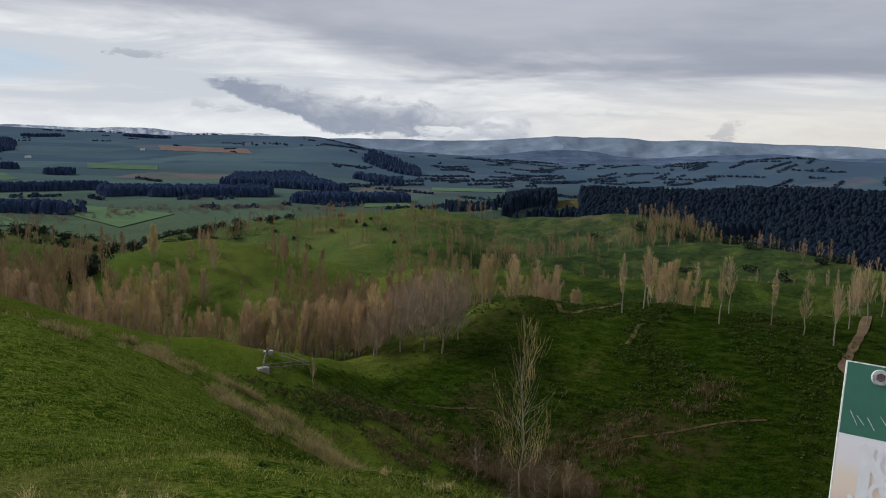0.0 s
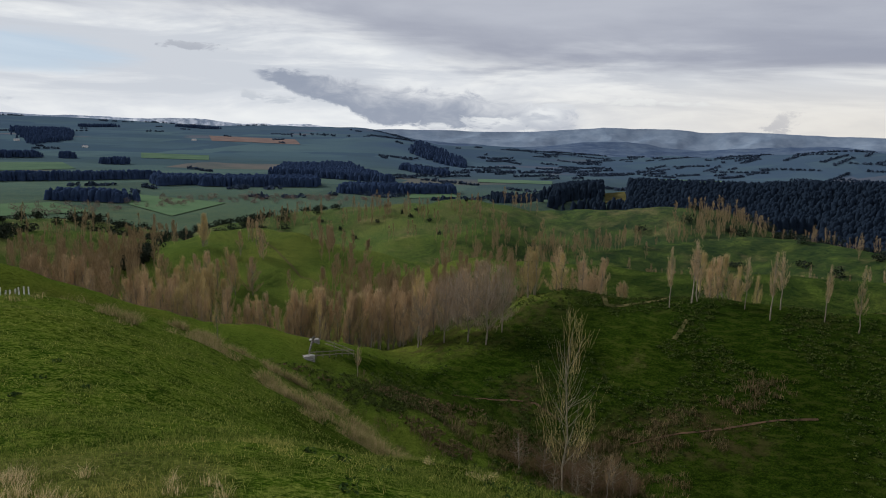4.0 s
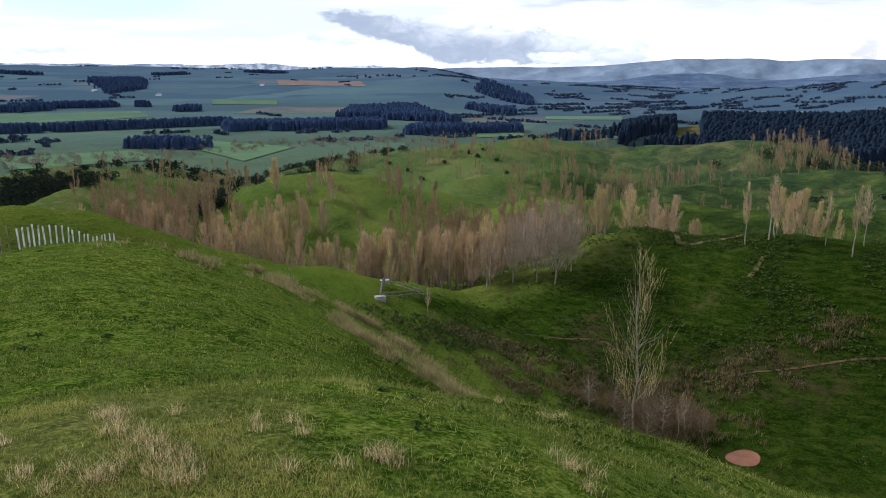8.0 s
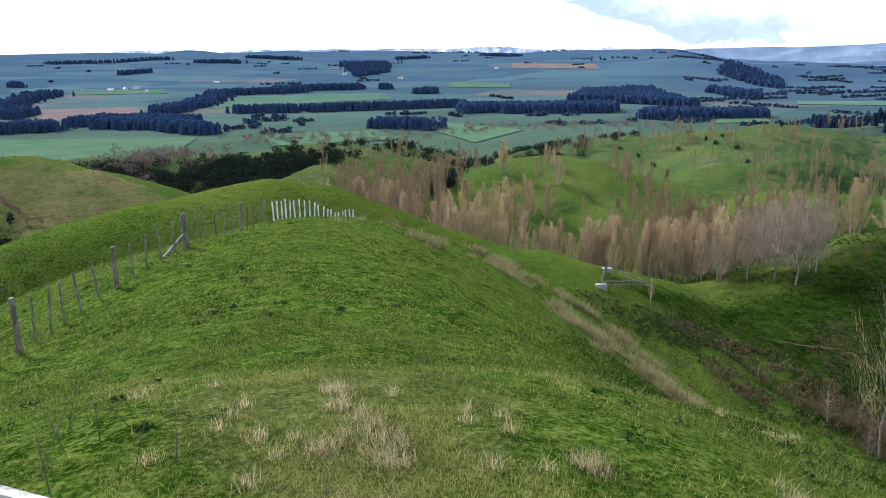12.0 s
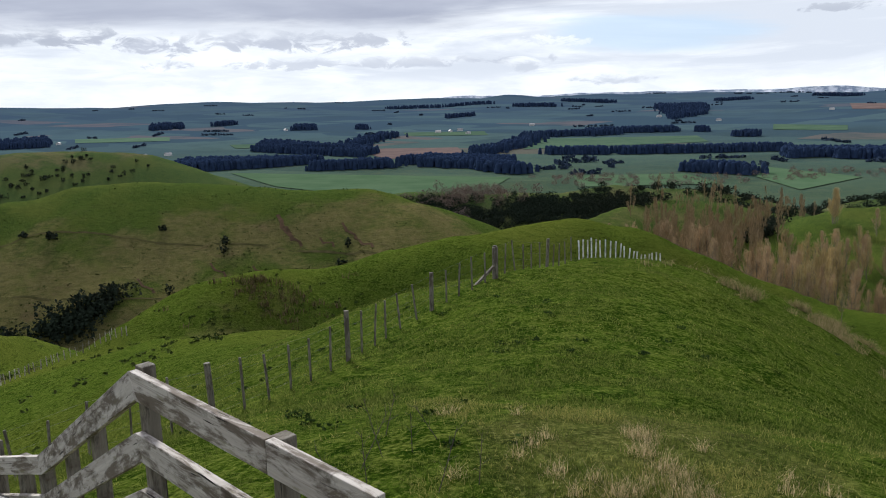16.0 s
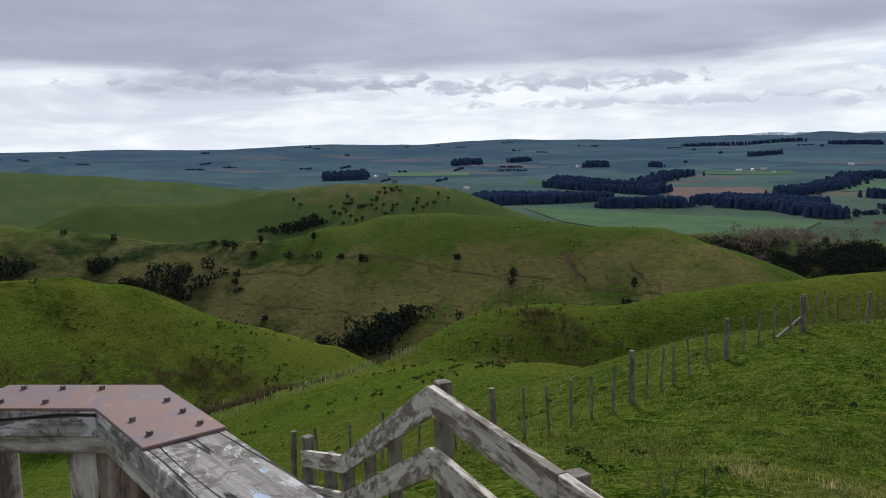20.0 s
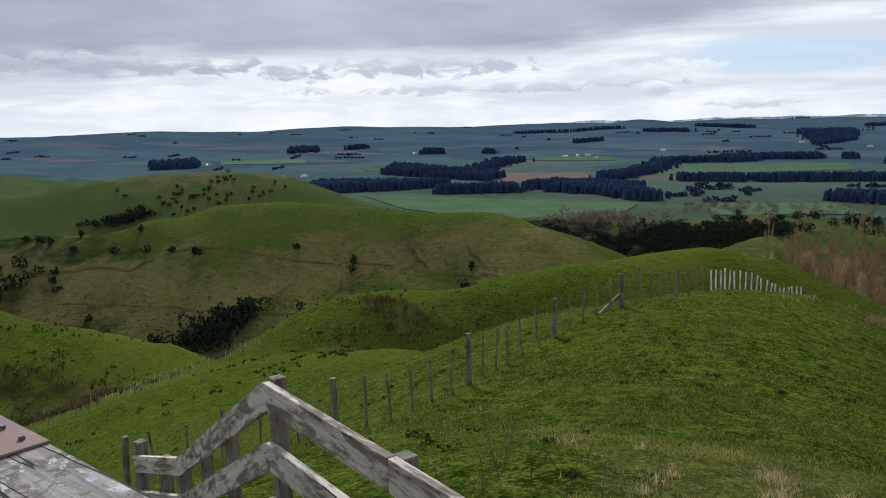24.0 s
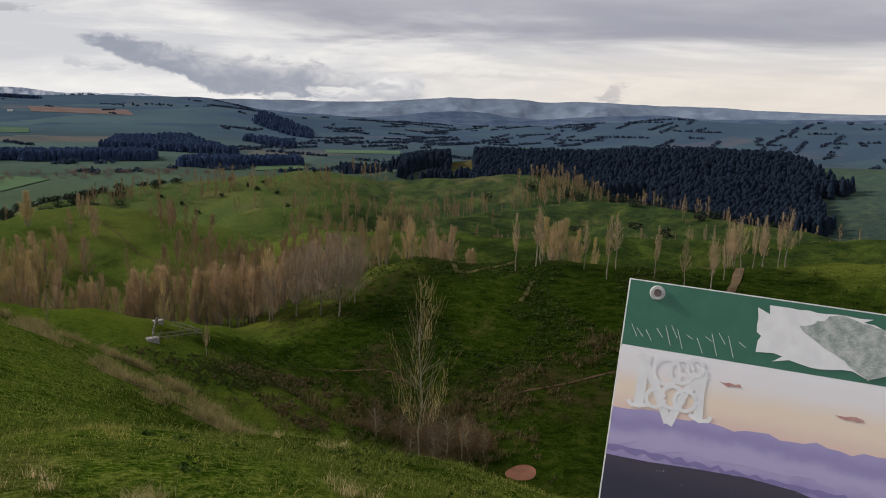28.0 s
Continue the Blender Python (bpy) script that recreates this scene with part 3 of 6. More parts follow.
M_BARE = island_material("bare_willow_twigs", ((0.15, 0.115, 0.10), (0.24, 0.19, 0.165), (0.20, 0.15, 0.12)))
M_TUSSOCK = island_material("slope_tussock", ((0.030, 0.050, 0.012), (0.075, 0.088, 0.026), (0.048, 0.068, 0.018)))
M_RUSH = island_material("rushes", ((0.060, 0.050, 0.022), (0.190, 0.140, 0.074), (0.110, 0.088, 0.040)))
M_GRASS = island_material("grass_blades", ((0.030, 0.056, 0.007), (0.200, 0.225, 0.050), (0.110, 0.142, 0.024)), through=0.45)
M_STRAW = island_material("dead_grass", ((0.42, 0.32, 0.155), (0.78, 0.61, 0.37), (0.60, 0.46, 0.25)), through=0.45)
M_THATCH = island_material("yellowed_grass", ((0.140, 0.165, 0.028), (0.46, 0.40, 0.13), (0.29, 0.27, 0.070)), through=0.45)
M_RANK = island_material("rank_grass", ((0.085, 0.105, 0.024), (0.36, 0.270, 0.145), (0.19, 0.165, 0.070)), through=0.45)
M_STALK = plain_material("dead_stalk", (0.06, 0.05, 0.04), (0.12, 0.10, 0.08), 9.0)
M_RAIL = wood_material("weathered_rail", (0.60, 0.55, 0.49), (0.42, 0.37, 0.32), (0.12, 0.092, 0.066), (0.20, 0.18, 0.10))
M_CAP = wood_material("worn_cap_timber", (0.42, 0.40, 0.375), (0.25, 0.235, 0.22), (0.12, 0.105, 0.095), (0.52, 0.52, 0.53))
M_POST = wood_material("fence_post_timber", (0.235, 0.21, 0.165), (0.135, 0.12, 0.092), (0.075, 0.063, 0.048), (0.13, 0.13, 0.06))
M_WHITE = wood_material("whitewashed_batten", (0.78, 0.77, 0.73), (0.62, 0.61, 0.57), (0.30, 0.28, 0.24), (0.45, 0.43, 0.36))
M_WIRE = plain_material("galvanised_wire", (0.09, 0.09, 0.085), (0.16, 0.16, 0.15), 3.0, 0.7, 0.1, 0.2)

# ---- ground ----


def mesh_of(name, verts, faces, mat):
    """A mesh from numpy arrays; faces all of one size."""
    me = bpy.data.meshes.new(name)
    verts, faces = np.asarray(verts, np.float32), np.asarray(faces, np.int32)
    me.vertices.add(len(verts))
    me.vertices.foreach_set("co", verts.ravel())
    size = faces.shape[1]
    me.loops.add(faces.size)
    me.loops.foreach_set("vertex_index", faces.ravel())
    me.polygons.add(len(faces))
    me.polygons.foreach_set("loop_start", np.arange(0, faces.size, size, dtype=np.int32))
    me.update(calc_edges=True)
    me.materials.append(mat)
    return me


def smooth(me):
    me.polygons.foreach_set("use_smooth", np.ones(len(me.polygons), bool))
    return me


def blob(az, r, c_az, c_r, w_az, w_r):
    d = ((az - c_az) / w_az) ** 2 + ((r - c_r) / w_r) ** 2
    return np.clip(1.5 - d, 0, 1)


def build_ground():
    az = np.radians(np.concatenate([np.arange(-78, 82, 0.19), np.arange(82, 282, 2.5)]))
    r = 0.5 * 1.0235 ** np.arange(0, 455)
    r = np.concatenate([[0.02, 0.25], r[r < 5200]])
    a, rr = np.meshgrid(az, r)
    x, y = -rr * np.sin(a), rr * np.cos(a)
    z = land(x, y)
    nr, na = x.shape
    i = np.arange(nr * na).reshape(nr, na)
    j = np.roll(i, -1, 1)
    faces = np.stack([i[:-1], i[1:], j[1:], j[:-1]], -1).reshape(-1, 4)
    verts = np.stack([x, y, z], -1).reshape(-1, 3)
    me = mesh_of("ground", verts, faces, M_LAND)
    d, deg = np.hypot(verts[:, 0], verts[:, 1]), np.degrees(np.arctan2(-verts[:, 0], verts[:, 1]))
    dry = np.maximum.reduce([
        blob(deg, d, 36, 205, 22, 34) * 0.74, blob(deg, d, 55, 215, 12, 40) * 0.8, blob(deg, d, 23, 212, 7, 26) * 0.8,
        blob(deg, d, -19, 30, 9, 14) * 0.35, blob(deg, d, 46, 570, 8, 40) * 0.6, blob(deg, d, 2, 275, 6, 36) * 0.4,
        blob(deg, d, 34, 92, 6, 12) * 0.45, blob(deg, d, 3, 7.4, 18, 3.2) * 0.75, blob(deg, d, 62, 225, 12, 60) * 0.7, blob(deg, d, 66, 300, 14, 50) * 0.5, blob(deg, d, -48, 290, 25, 50) * 0.25, blob(deg, d, -23, 330, 6, 40) * 0.35, blob(deg, d, -28, 425, 24, 60) * 0.34, blob(deg, d, 6, 450, 18, 50) * 0.5])
    gully = np.maximum.reduce([blob(deg, d, -28, 112, 7, 11) * 0.2, blob(deg, d, -38, 108, 4, 11) * 0.65, blob(deg, d, -45, 119, 6, 6) * 0.8, blob(deg, d, -33, 126, 2, 6),
                               blob(deg, d, 60, 118, 14, 10) * 0.8, blob(deg, d, -27, 158, 9, 16) * 0.7, 0 * d])
    gully = np.maximum(gully, np.maximum(blob(deg, d, 58, 124, 4, 5) * 0.8, blob(deg, d, 54, 112, 3, 5) * 0.7))
    # share of the haze-blue field colour, growing with distance
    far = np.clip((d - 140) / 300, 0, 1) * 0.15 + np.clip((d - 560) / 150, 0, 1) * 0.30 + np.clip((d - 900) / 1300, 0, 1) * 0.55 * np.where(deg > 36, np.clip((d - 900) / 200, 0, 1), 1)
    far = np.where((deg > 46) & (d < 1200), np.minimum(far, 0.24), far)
    # lush and rushy ground, and slopes darkened to stand in for shade
    damp_and_shade = np.maximum.reduce([blob(deg, d, -46, 132, 20, 22), blob(deg, d, -60, 122, 18, 34), blob(deg, d, -50, 108, 16, 18) * 0.8, blob(deg, d, -28, 125, 12, 14) * 0.7, blob(deg, d, 46, 185, 16, 18) * 0.5, blob(deg, d, 63, 235, 13, 70) * 0.75, blob(deg, d, 62, 108, 9, 10) * 0.6, blob(deg, d, -24, 22, 13, 13) * 0.6, blob(deg, d, -52, 300, 26, 150) * 0.55, blob(deg, d, -32, 20, 12, 12) * 0.5, blob(deg, d, 64, 140, 12, 16) * 0.25])
    damp_and_shade = np.maximum(damp_and_shade, blob(deg, d, -50, 128, 24, 40))
    # shade painted over the hills beyond 145 m, deeper to the right
    damp_and_shade = np.maximum(damp_and_shade, np.clip((d - 145) / 60, 0, 1) * np.clip((14 - deg) / 8, 0, 1) * (0.18 + 0.34 * np.clip((-26 - deg) / 12, 0, 1)))
    # brown gullies near by; past 1100 m this channel holds painted haze
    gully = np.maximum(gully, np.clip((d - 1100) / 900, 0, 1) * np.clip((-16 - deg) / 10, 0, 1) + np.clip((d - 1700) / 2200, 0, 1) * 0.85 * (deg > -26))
    cover = np.stack([dry, far, gully, damp_and_shade], -1).astype(np.float32)
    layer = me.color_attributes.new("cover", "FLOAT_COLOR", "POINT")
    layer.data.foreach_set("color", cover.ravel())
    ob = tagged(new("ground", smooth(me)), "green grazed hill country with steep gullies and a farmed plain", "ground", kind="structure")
    return ob


build_ground()

# ---- trees ----
RNG = np.random.default_rng(7)


def part(name, me, parent, label=""):
    ob = new(name, me)
    ob.parent = parent
    return tagged(ob, label)


def sticks(starts, ends, w0, w1, sides=3):
    """Tapered rods, joined: arrays of starts, ends and half widths."""
    starts, ends = np.asarray(starts, float), np.asarray(ends, float)
    n = len(starts)
    d = ends - starts
    d /= np.linalg.norm(d, axis=1, keepdims=True) + 1e-9
    ref = np.where(np.abs(d[:, 2:3]) > 0.9, [[1.0, 0, 0]], [[0, 0, 1.0]])
    u = np.cross(d, ref)
    u /= np.linalg.norm(u, axis=1, keepdims=True)
    v = np.cross(d, u)
    w0, w1 = np.broadcast_to(w0, n)[:, None], np.broadcast_to(w1, n)[:, None]
    rings = []
    for base, w in ((starts, w0), (ends, w1)):
        for k in range(sides):
            c, s = math.cos(2 * math.pi * k / sides), math.sin(2 * math.pi * k / sides)
            rings.append(base + w * (c * u + s * v))
    verts = np.stack(rings, 1).reshape(-1, 3)
    o = (np.arange(n) * 2 * sides)[:, None]
    faces = np.concatenate([np.concatenate([o + k, o + (k + 1) % sides, o + sides + (k + 1) % sides, o + sides + k], 1)[:, None] for k in range(sides)], 1).reshape(-1, 4)
    return verts, faces


def ribbons(starts, ends, wide, rng):
    """Twigs: flat tapered slivers turned every way."""
    d = ends - starts
    side = np.cross(d, rng.normal(0, 1, d.shape))
    side *= (wide / (np.linalg.norm(side, axis=1) + 1e-9))[:, None]
    v = np.stack([starts - side, starts + side, ends + side * 0.35, ends - side * 0.35], 1).reshape(-1, 3)
    return v, np.arange(len(v)).reshape(-1, 4)


def joined(chunks):
    verts, faces, at = [], [], 0
    for v, f in chunks:
        verts.append(v), faces.append(f + at)
        at += len(v)
    return np.concatenate(verts), np.concatenate(faces)


def spray(height, spread, count, rng, wide, clean=0.06, crown=(0.45, 0.85, 1.0, 0.9, 0.62, 0.10), plumes=15):
    """The crown of a bare poplar: upswept limbs, each feathered with fine steep shoots."""
    tip = np.concatenate([rng.uniform(max(0.30, clean + 0.12), 1.0, plumes - 2), [0.97, 1.0]])
    turn = np.arange(plumes) * 2.4 + rng.normal(0, 0.3, plumes)
    reach = spread * np.interp(tip, (0, 0.15, 0.34, 0.6, 0.85, 1.0), crown) * rng.uniform(0.55, 1.1, plumes)
    low = np.maximum(tip - rng.uniform(0.26, 0.46, plumes), clean)
    pick = rng.integers(0, plumes, count)
    u = rng.uniform(0.10, 1.0, count) ** 0.8
    out = np.stack([np.cos(turn), np.sin(turn)], -1)[pick]
    at = reach[pick] * u ** 0.7
    z = height * (low[pick] + (tip[pick] - low[pick]) * u)
    s = np.concatenate([out * at[:, None] + rng.normal(0, spread * 0.09, (count, 2)), z[:, None]], 1)
    l = height * rng.uniform(0.05, 0.13, count) * (1.25 - 0.6 * u)
    way = np.concatenate([out * 0.16 + rng.normal(0, 0.20, (count, 2)), np.ones((count, 1))], 1)
    e = s + way * l[:, None]
    e[:, 2] = np.minimum(e[:, 2], height * rng.uniform(0.95, 1.03, count))
    return ribbons(s, e, wide * rng.uniform(0.6, 1.5, count), rng)


def poplar_meshes(height, spread, rng, twigs=1050, clean=0.05, mat=None, crown=(0.45, 0.85, 1.0, 0.9, 0.62, 0.10), limbs=26, thick=1.0, plumes=15):
    """Trunk with limbs, and the fine upright shoots of a bare poplar."""
    knots = np.array([[0, 0, -0.4]] + [[rng.normal(0, 0.008 * height), rng.normal(0, 0.008 * height), height * 0.95 * k / 6] for k in range(1, 7)])
    wide = height * 0.0115 * thick * np.linspace(1.0, 0.12, 7)
    trunk = [sticks(knots[:-1], knots[1:], wide[:-1], wide[1:], 6)]
    h = height * np.sort(rng.uniform(clean, 0.72, limbs))
    t = h / (height * 0.95) * 6
    s = np.stack([np.interp(t, range(7), knots[:, c]) for c in range(2)] + [h], -1)
    turn = rng.uniform(0, 2 * math.pi, limbs)
    tip = np.minimum(h + height * rng.uniform(0.12, 0.26, limbs), height * 0.97)
    reach = spread * np.interp(tip / height, (0, 0.15, 0.34, 0.6, 0.85, 1.0), crown) * rng.uniform(0.5, 0.95, limbs)
    out = np.stack([np.cos(turn), np.sin(turn), 0 * turn], -1) * reach[:, None]
    e = s * [1, 1, 0] + out + np.array([0, 0, 1.0]) * tip[:, None]
    mid = s * 0.55 + e * 0.45 + out * 0.12
    w = height * 0.0030 * thick
    trunk += [sticks(s, mid, w, w * 0.65, 4), sticks(mid, e, w * 0.65, w * 0.2, 3)]
    return mesh_of("trunk", *joined(trunk), M_BARK), mesh_of("crown", *spray(height, spread, twigs, rng, height * 0.0015 * thick, clean, crown, plumes), mat or M_TWIG)


def tree_thing(name, meshes, label, category="tree", group=""):
    ob = tagged(new(name), label, category, group)
    part("trunk", meshes[0], ob)
    part("crown", meshes[1], ob)
    return ob


WIDE = (0.15, 0.45, 0.8, 1.0, 0.85, 0.4)
KINDS = {
    "poplar": [tree_thing("poplar_tree", poplar_meshes(14, w, RNG, 1050), "bare mauve-brown poplar on the valley slope", group="valley poplars") for w in (1.9, 2.4, 2.1, 2.8, 1.6)],
    "gold": [tree_thing("poplar_tree", poplar_meshes(14, w, RNG, 1100, mat=M_TWIG_GOLD), "poplar budding yellow-green among bare ones", group="valley poplars") for w in (2.2, 2.8)],
    "slim": [tree_thing("poplar_tree", poplar_meshes(12, w, RNG, 380, 0.30, thick=0.9, limbs=16), "slender bare poplar with a pale clean stem", group="planted slope poplars") for w in (1.1, 1.4)],
    "russet": [tree_thing("bare_tree", poplar_meshes(15, w, RNG, 1100, 0.12, mat=M_RUSSET, crown=WIDE, limbs=50, plumes=30), "twiggy russet bare shrub in the gully", group="gully trees") for w in (5.2, 6.0)],
    "round": [tree_thing("bare_tree", poplar_meshes(15, w, RNG, 1300, 0.14, mat=M_TWIG_PALE, crown=WIDE, limbs=60, plumes=34), "wide grey-brown bare tree in the gully", group="gully trees") for w in (3.9, 4.6)],
}
USED = set()


def plant(kind, az, r, size, rng=RNG):
    p = on_land(az, r)
    p.z -= 0.15
    src = KINDS[kind][int(rng.integers(0, len(KINDS[kind])))]
    wide = size * rng.uniform(0.85, 1.2)
    m = Matrix.LocRotScale(p, Euler((rng.normal(0, 0.03), rng.normal(0, 0.03), rng.uniform(0, 6.28))), None)
    if src.name in USED:
        ob = copy_thing(src, m)
    else:
        ob, _ = src, USED.add(src.name)
        ob.matrix_basis = m
    ob.scale = (wide, wide, size)
    return ob


def grove(kind, count, line, spread, size, rng=RNG):
    """Trees scattered along a line of (bearing, distance)."""
    line = np.array(line, float)
    for _ in range(count):
        t = rng.uniform(0, len(line) - 1)
        az = np.interp(t, range(len(line)), line[:, 0])
        r = np.interp(t, range(len(line)), line[:, 1])
        k = kind if isinstance(kind, str) else kind[int(rng.integers(0, len(kind)))]
        plant(k, az + rng.normal(0, spread / r * 57.3), r + rng.normal(0, spread), size * rng.uniform(0.75, 1.15))


MIX = ("poplar", "poplar", "poplar", "gold")
# the slope of the hill behind the knoll's spur
grove("poplar", 48, [(3.6, 214), (1.5, 205), (-1, 194), (-3.6, 182), (-6.2, 174)], 5, 0.86)
# the near flank of the sheep hill
grove("gold", 18, [(-6.4, 196), (-8.2, 194), (-9.2, 200)], 5, 0.82)
grove(MIX, 16, [(-8.6, 214), (-10.4, 216)], 5, 0.80)
grove("gold", 4, [(-8.3, 250), (-9.0, 247)], 2, 0.72)
grove("poplar", 6, [(-11.0, 252), (-12.2, 236)], 3, 0.66)
# the row down in the gully behind the yards
grove(MIX, 34, [(-5.5, 176), (-9, 173), (-12.5, 171), (-15.5, 169)], 3.0, 0.78)
grove(MIX, 52, [(-14.8, 173), (-17.5, 170), (-20.2, 166), (-23.2, 162), (-24.2, 160)], 3.2, 0.92)
# the dense stand above the gully's head
grove("poplar", 34, [(-20.5, 182), (-24, 178), (-27, 172)], 5, 0.86)
for az, r, size in ((-26.4, 150, 0.92), (-29.6, 143, 1.08), (-28.2, 146, 0.95), (-30.8, 146, 0.9), (-24.4, 152, 0.75), (-27.4, 156, 0.85)):
    plant("round", az, r, size)
# trees below and along the bench
grove("gold", 6, [(-32.2, 168), (-33.7, 166)], 2, 0.80)
grove("poplar", 7, [(-34.4, 168), (-36, 166)], 3, 0.72)
grove("poplar", 5, [(-37.0, 186), (-37.8, 184)], 1.5, 0.80)
grove("poplar", 3, [(-39.5, 190), (-40.0, 188)], 1.5, 0.90)
grove(MIX, 9, [(-45.8, 168), (-47.4, 170)], 3, 0.72)
grove("slim", 10, [(-56.5, 176), (-60, 180), (-63, 186)], 4, 1.0)
grove("slim", 10, [(-52, 262), (-60, 262), (-67, 268)], 10, 0.62)
for az, r in ((-43.0, 152), (-44.5, 154), (-44.9, 155), (-48.1, 153), (-49.8, 150), (-50.4, 155), (-53.2, 153), (-55.3, 152), (-57.2, 150), (-58.0, 156), (-59, 158)):
    plant("slim", az, r, RNG.uniform(0.8, 1.1))

tall = tree_thing("poplar_tree", poplar_meshes(25, 4.4, RNG, 460, 0.12, mat=M_TWIG_GOLD, thick=0.42, crown=(0.3, 0.6, 0.9, 1.0, 0.7, 0.15), limbs=46, plumes=26), "tall thin bare poplar rising from the gully")
tall.location = on_land(-36.1, 95)
for az, r, size in ((-19.8, 112, 0.42), (-9.4, 108, 0.45), (-39.4, 97, 0.55)):
    plant("slim", az, r, size)
SHRUBS = ((-38.3, 97, 0.52), (-34.6, 100, 0.34), (-37.2, 93, 0.40), (-39.9, 99, 0.36), (-41.2, 98, 0.30), (-32.6, 99, 0.36), (-36.8, 99, 0.42), (-35.4, 94, 0.34))
for az, r, size in SHRUBS:
    plant("russet", az, r, size)


def far_poplars(line_list, rng):
    """The poplars beyond, joined: each a slim spray of upright shoots."""
    chunks = []
    for count, line, spread, size in line_list:
        line = np.array(line, float)
        for _ in range(count):
            t = rng.uniform(0, len(line) - 1)
            az, r = (np.interp(t, range(len(line)), line[:, c]) for c in (0, 1))
            p = np.array(on_land(az + rng.normal(0, spread / r * 57.3), r + rng.normal(0, spread)))
            h = 14 * size * rng.uniform(0.7, 1.2)
            v, f = spray(h, h * rng.uniform(0.11, 0.18), 440 if r < 270 else 220, rng, h * (0.0029 if r < 270 else 0.0044), plumes=11)
            chunks += [(v + p, f), sticks([p - [0, 0, 0.4]], [p + [0, 0, h * 0.9]], h * 0.010, h * 0.003, 4)]
    return joined(chunks)


M_FARPOP = island_material("far_poplar_twigs", ((0.20, 0.145, 0.080), (0.37, 0.280, 0.165), (0.28, 0.205, 0.120)))
tagged(new("far_poplars", mesh_of("far_poplars", *far_poplars([
    (90, [(2.6, 262), (0.6, 246), (-1.6, 236), (-3.2, 222)], 8, 0.74), (46, [(3.4, 222), (1.2, 212), (-1, 202), (-3.6, 190)], 5, 0.82), (120, [(-19.2, 205), (-22, 202), (-25, 200), (-28.2, 198), (-29.6, 194)], 7, 0.80), (30, [(-16.9, 258), (-18.2, 242), (-19.4, 228), (-21.0, 212)], 3, 0.60),
    (50, [(1.8, 288), (-0.5, 286), (-3, 280), (-4.2, 266)], 6, 0.50),
    (70, [(-29.0, 268), (-31.5, 276), (-34, 280), (-37, 284)], 10, 0.66), (80, [(-30, 318), (-33, 322), (-36, 326), (-39, 330)], 9, 0.60),
    (60, [(-40.5, 268), (-44, 275), (-49, 282), (-54, 285)], 4, 0.50),
    (40, [(-42.5, 392), (-44.3, 388), (-46, 392)], 9, 0.58), (44, [(-45.0, 408), (-46.6, 402), (-48.2, 388)], 7, 0.68),
    (24, [(-12.6, 448), (-15.8, 440)], 5, 0.62), (26, [(-19.5, 428), (-21.5, 422), (-23.4, 420)], 7, 0.75), (22, [(-24.5, 408), (-27.5, 404), (-29, 404)], 8, 0.62),
    (16, [(-21.5, 338), (-26, 322), (-28, 318)], 5, 0.6), (12, [(-6.6, 300), (-4.9, 330)], 4, 0.75), (9, [(3, 436), (-2, 412)], 6, 0.7), (8, [(-30.5, 428), (-33.5, 430)], 5, 0.7),
    (40, [(-51, 378), (-53, 372), (-56, 356), (-60, 336), (-66, 316)], 9, 0.55)], np.random.default_rng(77)), M_FARPOP)), "far groves of bare poplars on the back slopes", "trees", kind="stuff")

# ---- woods, belts and scrub (joined, beyond counting) ----


def scatter(line, count, spread, rng):
    """Ground places along a line of (bearing, distance)."""
    line = np.array(line, float)
    t = rng.uniform(0, len(line) - 1, count)
    az, r = (np.interp(t, range(len(line)), line[:, c]) for c in (0, 1))
    az = np.radians(az)
    x, y = -r * np.sin(az) + rng.normal(0, spread, count), r * np.cos(az) + rng.normal(0, spread, count)
    return np.stack([x, y, land(x, y)], -1)


def in_quad(corners, count, rng):
    """Ground places spread over a four-cornered patch of (bearing, distance) corners."""
    a, b, c, d = (np.array(place(*p))[:2] for p in corners)
    s, q = rng.uniform(0, 1, (2, count, 1))
    xy = (a * (1 - s) + b * s) * (1 - q) + (d * (1 - s) + c * s) * q
    xy = xy + rng.normal(0, np.abs(c - a).mean() * 0.02, xy.shape)
    xy = xy[fbm(xy[:, 0], xy[:, 1], 90, 3, 19) < 0.36]
    return np.concatenate([xy, land(xy[:, 0], xy[:, 1])[:, None]], 1)


